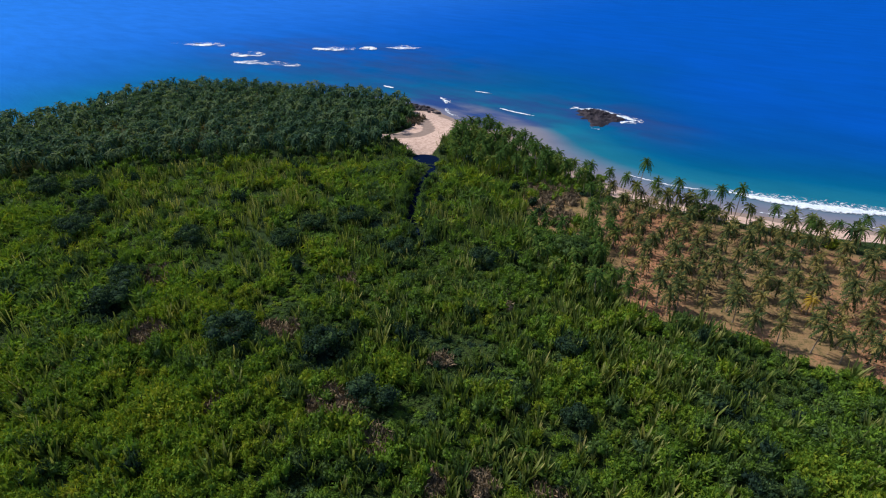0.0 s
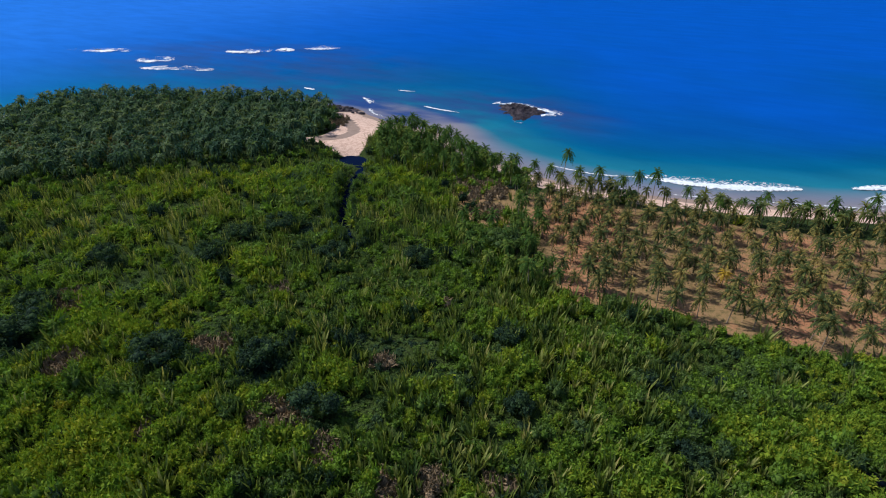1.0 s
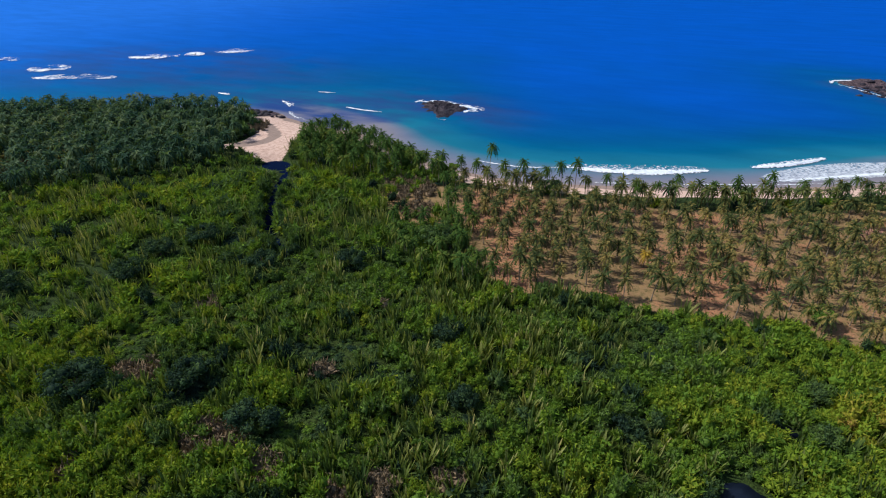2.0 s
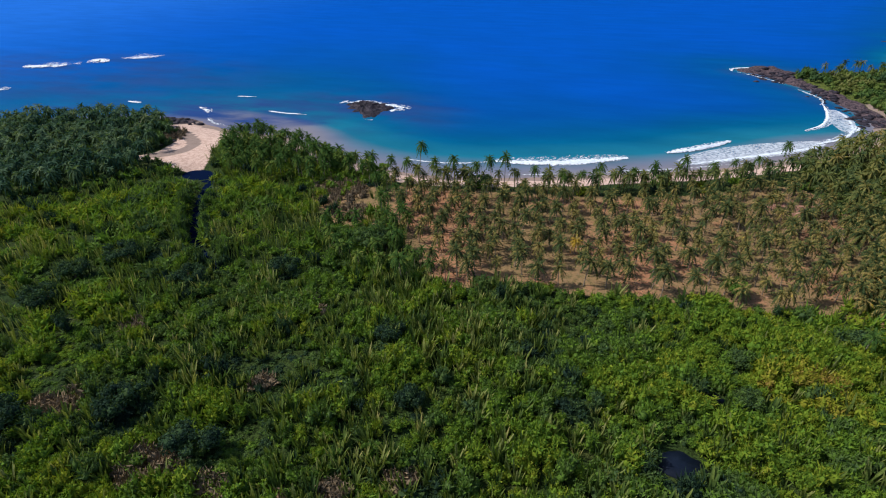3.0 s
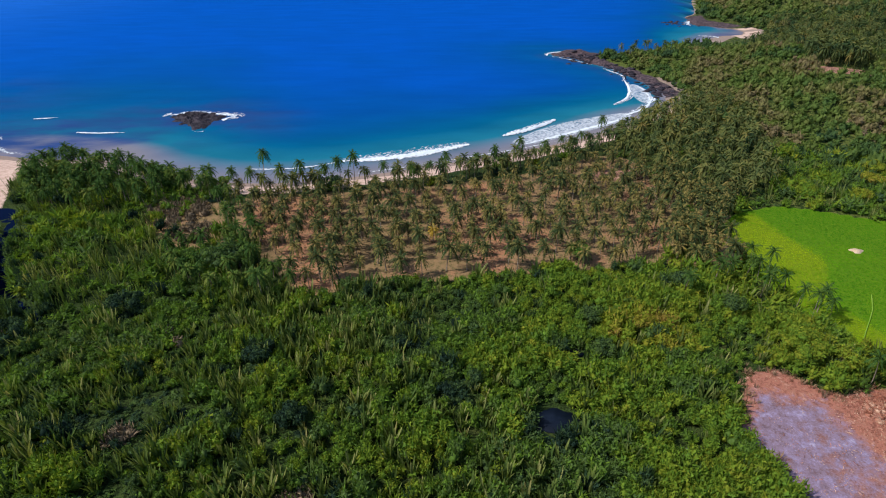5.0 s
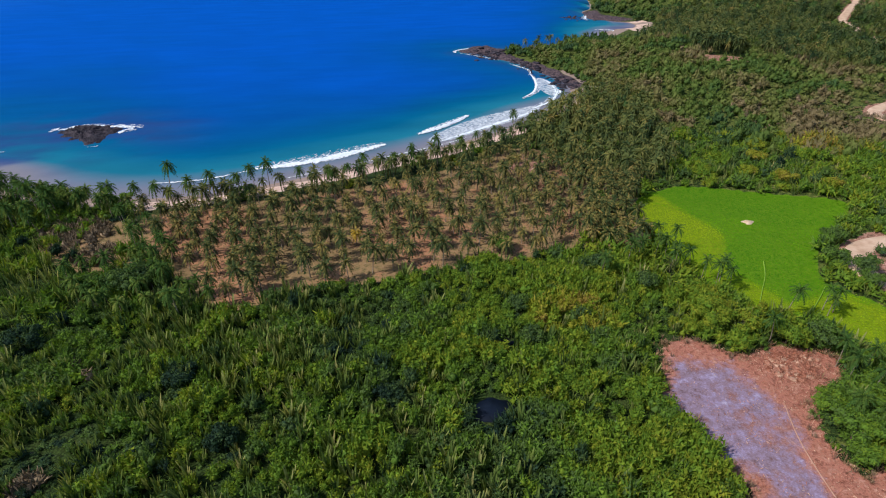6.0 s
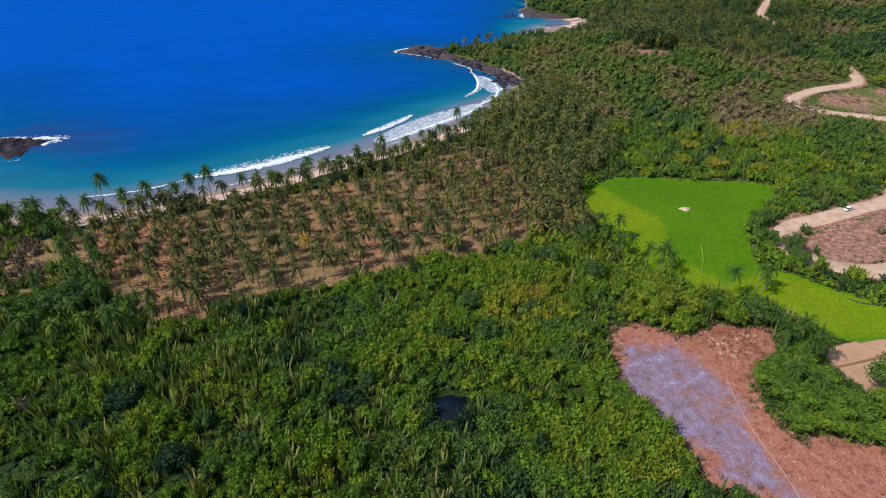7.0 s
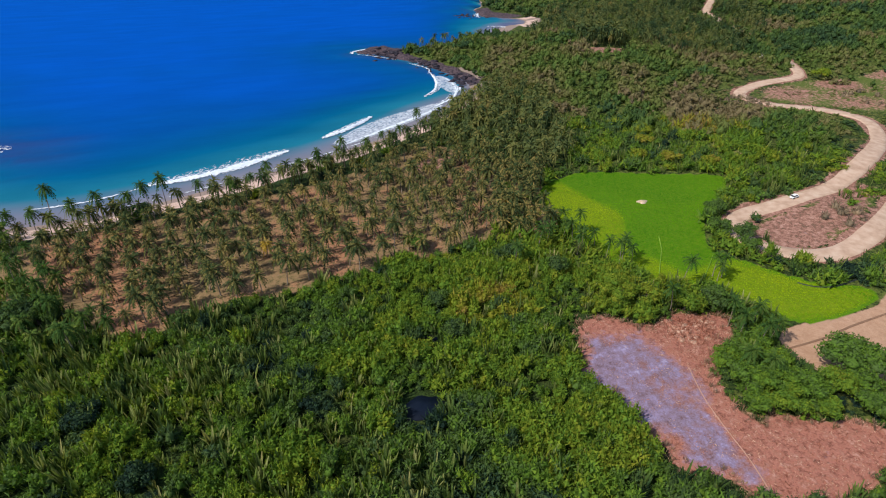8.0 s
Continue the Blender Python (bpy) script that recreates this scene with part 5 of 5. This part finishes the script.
edge = edge[r.uniform(size=len(edge)) < 0.9]
spots = edge + r.normal(size=edge.shape) * 1.2
scatter("dry_grass", NIPAS_MID, np.c_[spots, height(spots[:, 0], spots[:, 1]) - 0.1], r.uniform(1.2, 2.0, len(spots)), r.uniform(0.8, 1.8, len(spots)), r.uniform(0.4, 1.3, len(spots)), TWIG, "reddish dry grass along the clearing's edge", "dry grass", r)


# ---- rocks and surf ----
def rock_island(x, y, rx, ry, tall, seed, name="rock_island", label="", tail=0.0):
    r = np.linspace(0, 1, 26)
    a = np.linspace(0, 2 * math.pi, 81)[:-1]
    R_, A_ = np.meshgrid(r, a)
    edge = 0.5 + 0.9 * rough(3 * np.cos(A_) + seed, 3 * np.sin(A_) + seed, 0.9, seed) + tail * np.exp(-((A_ - 5.05) / 0.32) ** 2)
    px, py = rx * R_ * edge * np.cos(A_), ry * R_ * edge * np.sin(A_)
    crag = np.abs(rough(px + 50 * seed, py, 4.0, seed + 3) - 0.5) * 2
    pz = tall * (1 - R_ ** 2.2) * (0.15 + 1.5 * (1 - crag) ** 3 * rough(px, py + 90, 9, seed + 5)) - 1.2 * R_ ** 3
    n, m = len(a), len(r)
    i = np.arange(n * m).reshape(n, m)
    j = np.roll(i, -1, 0)
    f = np.vstack([np.c_[i[:, :-1].ravel(), i[:, 1:].ravel(), j[:, 1:].ravel()], np.c_[i[:, :-1].ravel(), j[:, 1:].ravel(), j[:, :-1].ravel()]])
    ob = mesh_of(name, np.c_[px.ravel(), py.ravel(), pz.ravel()], f, ROCK)
    ob.matrix_basis = Matrix.Translation((x, y, 0))
    return tagged(ob, label, "rock")


rock_island(-139, 371, 20, 18, 3.2, 3, tail=0.65, label="low dark rocky islet rising from the shallow sea")
for k, (x, y, s) in enumerate(((-475, 438, 9), (-522, 360, 7), (-447, 464, 5), (-625, 366, 8))):
    rock_island(x, y, s, s * 0.5, 0.9, 11 + k, "reef_rock", "small dark reef rock awash in white surf")

boulders = []
r = np.random.default_rng(90)
for cx, cy, sx_, sy_, count in ((200, 420, 10, 22, 70), (193, 480, 10, 30, 80), (175, 540, 14, 18, 70), (375, 765, 16, 20, 40), (-250, 306, 12, 5, 40), (-438, 195, 10, 20, 50), (-225, 268, 6, 10, 10)):
    boulders.append(np.c_[cx + r.normal(size=count) * sx_ * 0.6, cy + r.normal(size=count) * sy_ * 0.6])
boulders = np.vstack(boulders)
zb = np.maximum(height(boulders[:, 0], boulders[:, 1]), -0.4)
ROCKS = [core(np.array([1, 1, 0.6]), np.zeros(3), np.random.default_rng(s)) for s in range(5)]
big = r.uniform(0.5, 1.0, len(boulders)) ** 2 * 3.6
scatter("shore_rocks", ROCKS, np.c_[boulders, zb], big, big * 0.8, np.zeros(len(boulders)), ROCK, "dark boulders strewn along the rocky shore", "rocks", r)


def surf(line, width, seed, tall=0.5, thick=0.45, label="white breaking wave with ragged foam", front=0.55, rear=0.3, film=False):
    """Foam broken into ragged flakes, humped where the wave stands."""
    line = curve_through(line, 6)
    seg = np.r_[0, np.cumsum(np.linalg.norm(np.diff(line, axis=0), axis=1))]
    s = np.arange(0, seg[-1], 0.65)
    p = np.c_[np.interp(s, seg, line[:, 0]), np.interp(s, seg, line[:, 1])]
    along = unit(np.gradient(p, axis=0))
    side = np.c_[-along[:, 1], along[:, 0]]
    across = np.arange(-0.5, 0.5001, 0.65 / max(width, 1.8))
    taper = np.sin(np.pi * np.clip(np.linspace(0.03, 0.97, len(s)), 0, 1)) ** 0.45
    P = p[:, None] + side[:, None] * (across[None, :, None] * width * taper[:, None, None])
    P = P + 0.5 * (np.stack([value_noise(P[..., 0], P[..., 1], 1.3, seed), value_noise(P[..., 0], P[..., 1], 1.3, seed + 4)], -1) - 0.5)
    lump = 0.5 * value_noise(P[..., 0], P[..., 1], 1.3, seed + 2) + 0.3 * rough(P[..., 0], P[..., 1], 4, seed) + 0.2 * rough(P[..., 0], P[..., 1], 14, seed + 7)
    z = 0.10 + tall * np.exp(-((across + 0.2) / 0.2) ** 2)[None] * taper[:, None] + 0.25 * lump
    tris = sheet_tris(len(across), len(s))
    fleck = 0.65 * value_noise(P[..., 0], P[..., 1], 0.75, seed + 2) + 0.35 * rough(P[..., 0], P[..., 1], 5, seed)
    cover = (fleck + (0.0 if front > 0.5 else 1.1) * (rough(P[..., 0], P[..., 1], 13, seed + 9) - 0.5) + front * np.exp(-((across + 0.28) / 0.13) ** 2)[None] * taper[:, None] - rear * np.maximum(across, 0)[None] - 1.6 * np.maximum(-across - 0.36, 0)[None]).ravel()
    cover = cover - (0.86 - 0.62 * thick)
    if film:
        crest = np.exp(-((across + 0.33) / 0.05) ** 2)[None] * taper[:, None]
        cover = np.minimum(cover * 0.55, 0.03 + 0.25 * crest.ravel() + 0.07 * (rough(P[..., 0], P[..., 1], 7, seed + 3) - 0.5).ravel())
    hold = cover[tris].max(1) > -0.16
    return tagged(mesh_of("surf", np.c_[P.reshape(-1, 2), z.ravel()], tris[hold], FOAM, True, cover=0.45 + 1.6 * cover), label, "surf", kind="stuff")


surf([(-34, 286), (-12, 290), (10, 297), (38, 308)], 16, 1, 0.9, 0.60, rear=0.45)
surf([(-84, 277), (-60, 276), (-34, 284)], 2.2, 2, 0.3, 0.6)
surf([(60, 320), (78, 332), (101, 351)], 8, 3, 1.0, 0.72, rear=0.25)
surf([(66, 305), (90, 322), (113, 336), (136, 348), (154, 359)], 21, 4, 0.35, 0.80, "broad thin sheet of pale foam running up the cove", rear=0.1, film=True)
surf([(146, 353), (158, 363), (170, 373), (189, 402)], 6, 5, 0.3, 0.6, "thin lacy foam washing up the dark shore", rear=0.1)
surf([(187, 455), (184, 436), (178, 416), (168, 397), (152, 382)], 5.5, 6, 0.5, 0.66, rear=0.4)
surf([(178, 386), (182, 404), (186, 424), (187, 440)], 15, 33, 0.1, 0.78, "thin pale foam between the wave and the rocks", rear=0.0, film=True)
surf([(183, 386), (190, 402)], 4, 31, 0.3, 0.6)
surf([(184, 452), (190, 470), (182, 500)], 3, 7, 0.3, 0.5)
surf([(178, 515), (166, 535), (150, 556)], 3, 8, 0.3, 0.5)
surf([(146, 560), (150, 572), (172, 582)], 5, 9, 0.5, 0.6)
surf([(-204, 346), (-190, 344), (-173, 344)], 3, 11, 0.4, 0.7)
surf([(-247, 377), (-231, 379)], 3, 12, 0.4, 0.6)
surf([(-318, 346), (-306, 345)], 5, 13, 0.4, 0.7)
surf([(-158, 379), (-149, 384), (-140, 385), (-128, 382), (-114, 375)], 8, 14, 0.5, 0.46, front=0.3)
surf([(-124, 383), (-111, 375), (-120, 365)], 8, 15, 0.5, 0.5, front=0.3)
surf([(-162, 376), (-159, 385)], 5, 16, 0.4, 0.5, front=0.3)
surf([(-133, 345), (-129, 341), (-124, 344)], 1.6, 30, 0.3, 0.45, front=0.3)
surf([(-655, 352), (-630, 362), (-600, 376), (-590, 372)], 26, 17, 0.7, 0.42, front=0.2)
surf([(-540, 352), (-525, 362), (-508, 368)], 30, 18, 0.6, 0.42, front=0.2)
surf([(-505, 330), (-470, 346), (-436, 356)], 22, 19, 0.4, 0.42, front=0.2)
surf([(-500, 430), (-480, 440), (-458, 454)], 34, 20, 0.9, 0.42, front=0.2)
surf([(-456, 458), (-440, 470)], 30, 21, 0.8, 0.52, front=0.2)
surf([(-440, 484), (-420, 498), (-405, 506)], 28, 22, 0.8, 0.42, front=0.2)
surf([(-258, 345), (-246, 338), (-238, 326)], 6, 23, 0.3, 0.30, "broken white foam over shallow reef", front=0.2)
surf([(-236, 322), (-226, 314), (-214, 308)], 5, 24, 0.3, 0.28, "broken white foam over shallow reef", front=0.2)
surf([(-440, 170), (-448, 196), (-446, 212)], 9, 25, 0.4, 0.55)
surf([(-442, 224), (-415, 256), (-362, 286)], 6, 26, 0.4, 0.5)
surf([(380, 738), (384, 758), (404, 790)], 8, 27, 0.6, 0.6)
surf([(332, 608), (352, 628), (370, 652), (352, 664)], 8, 28, 0.4, 0.55)
surf([(-60, 261), (-20, 268), (30, 284), (75, 301), (118, 322)], 2.0, 29, 0.1, 0.45, "thin white wash along the wet sand")


# ---- car, huts and straw ----
def shaped_box(x0, x1, y0, y1, z0, z1, top=1.0, bevel=0.08):
    bm = bmesh.new()
    bmesh.ops.create_cube(bm, size=1)
    for v in bm.verts:
        s = top if v.co.z > 0 else 1.0
        v.co = Vector(((x0 + x1) / 2 + v.co.x * (x1 - x0) * s, (y0 + y1) / 2 + v.co.y * (y1 - y0) * (0.5 + 0.5 * s), z0 + (v.co.z + 0.5) * (z1 - z0)))
    if bevel:
        bmesh.ops.bevel(bm, geom=bm.edges[:], offset=bevel, segments=2, affect="EDGES")
    return bm


car = new("car")
part("body", shaped_box(-2.25, 2.25, -0.88, 0.88, 0.35, 1.0, 0.96, 0.12), PAINT, car)
part("roof", shaped_box(-1.35, 1.25, -0.74, 0.74, 1.5, 1.66, 0.9, 0.06), PAINT, car)
part("window", shaped_box(-1.75, 1.4, -0.80, 0.80, 0.98, 1.52, 0.78, 0.05), GLASS, car, "dark car windows")
for wx in (-1.4, 1.4):
    for wy in (-0.82, 0.82):
        bm = bmesh.new()
        bmesh.ops.create_cone(bm, cap_ends=True, segments=16, radius1=0.36, radius2=0.36, depth=0.24, matrix=Matrix.Translation((wx, wy, 0.36)) @ Matrix.Rotation(math.pi / 2, 4, "X"))
        part("wheel", bm, RUBBER, car)
CAR_AT = (234.0, 140.6)
car.matrix_basis = Matrix.Translation((*CAR_AT, float(height(np.array([CAR_AT[0]]), np.array([CAR_AT[1]]))[0]) + 0.37)) @ Matrix.Rotation(radians(4), 4, "Z")
tagged(car, "small white car parked on the dirt road", "car")

for x, y, turn in ((456, 345, 20), (526, 503, 10)):
    hut = new("hut")
    part("wall", shaped_box(-3, 3, -2.2, 2.2, -0.3, 2.6, 1.0, 0.03), PAINT, hut)
    bm = bmesh.new()
    vs = [bm.verts.new(c) for c in ((-3.6, -2.9, 2.5), (3.6, -2.9, 2.5), (3.6, 2.9, 2.5), (-3.6, 2.9, 2.5), (-3.6, 0, 4.0), (3.6, 0, 4.0))]
    for q in ((0, 1, 5, 4), (2, 3, 4, 5), (1, 2, 5), (3, 0, 4), (3, 2, 1, 0)):
        bm.faces.new([vs[i] for i in q])
    part("roof", bm, SHEET, hut, "pale sheet metal roof")
    hut.matrix_basis = Matrix.Translation((x, y, float(height(np.array([x]), np.array([y]))[0]))) @ Matrix.Rotation(radians(turn), 4, "Z") @ Matrix.Scale(0.6, 4)
    tagged(hut, "small white hut among far trees", "hut", "far huts")

# heap of cut red-brown brush at the head of the clearing
r = np.random.default_rng(95)
a, q = r.uniform(0, 6.28, 90), np.sqrt(r.uniform(size=90))
spots = np.c_[124 + 9 * q * np.cos(a), 90 + 6 * q * np.sin(a)]
scatter("brush_heap", DEAD, np.c_[spots, height(spots[:, 0], spots[:, 1]) - 0.2], r.uniform(1.2, 2.2, 90), r.uniform(0.6, 1.2, 90), r.uniform(0.1, 1.0, 90), CUT_BRUSH, "heap of dry reddish brown cut brush in the clearing", "brush heap", r)

r = np.linspace(0, 1, 7)
a = np.linspace(0, 2 * math.pi, 25)[:-1]
R_, A_ = np.meshgrid(r, a)
px, py = 3.2 * R_ * np.cos(A_) * (0.8 + 0.3 * np.sin(3 * A_ + 1)), 2.0 * R_ * np.sin(A_)
pz = 0.9 * (1 - R_ ** 2) * (0.8 + 0.5 * rough(px, py, 1.5, 5)) - 0.1
i = np.arange(R_.size).reshape(R_.shape)
j = np.roll(i, -1, 0)
f = np.vstack([np.c_[i[:, :-1].ravel(), i[:, 1:].ravel(), j[:, 1:].ravel()], np.c_[i[:, :-1].ravel(), j[:, 1:].ravel(), j[:, :-1].ravel()]])
heap = mesh_of("straw_heap", np.c_[px.ravel(), py.ravel(), pz.ravel()], f, STRAW)
heap.matrix_basis = Matrix.Translation((172, 168, float(height(np.array([172.0]), np.array([168.0]))[0])))
tagged(heap, "pale flattened straw heap in the green rice", "straw heap")
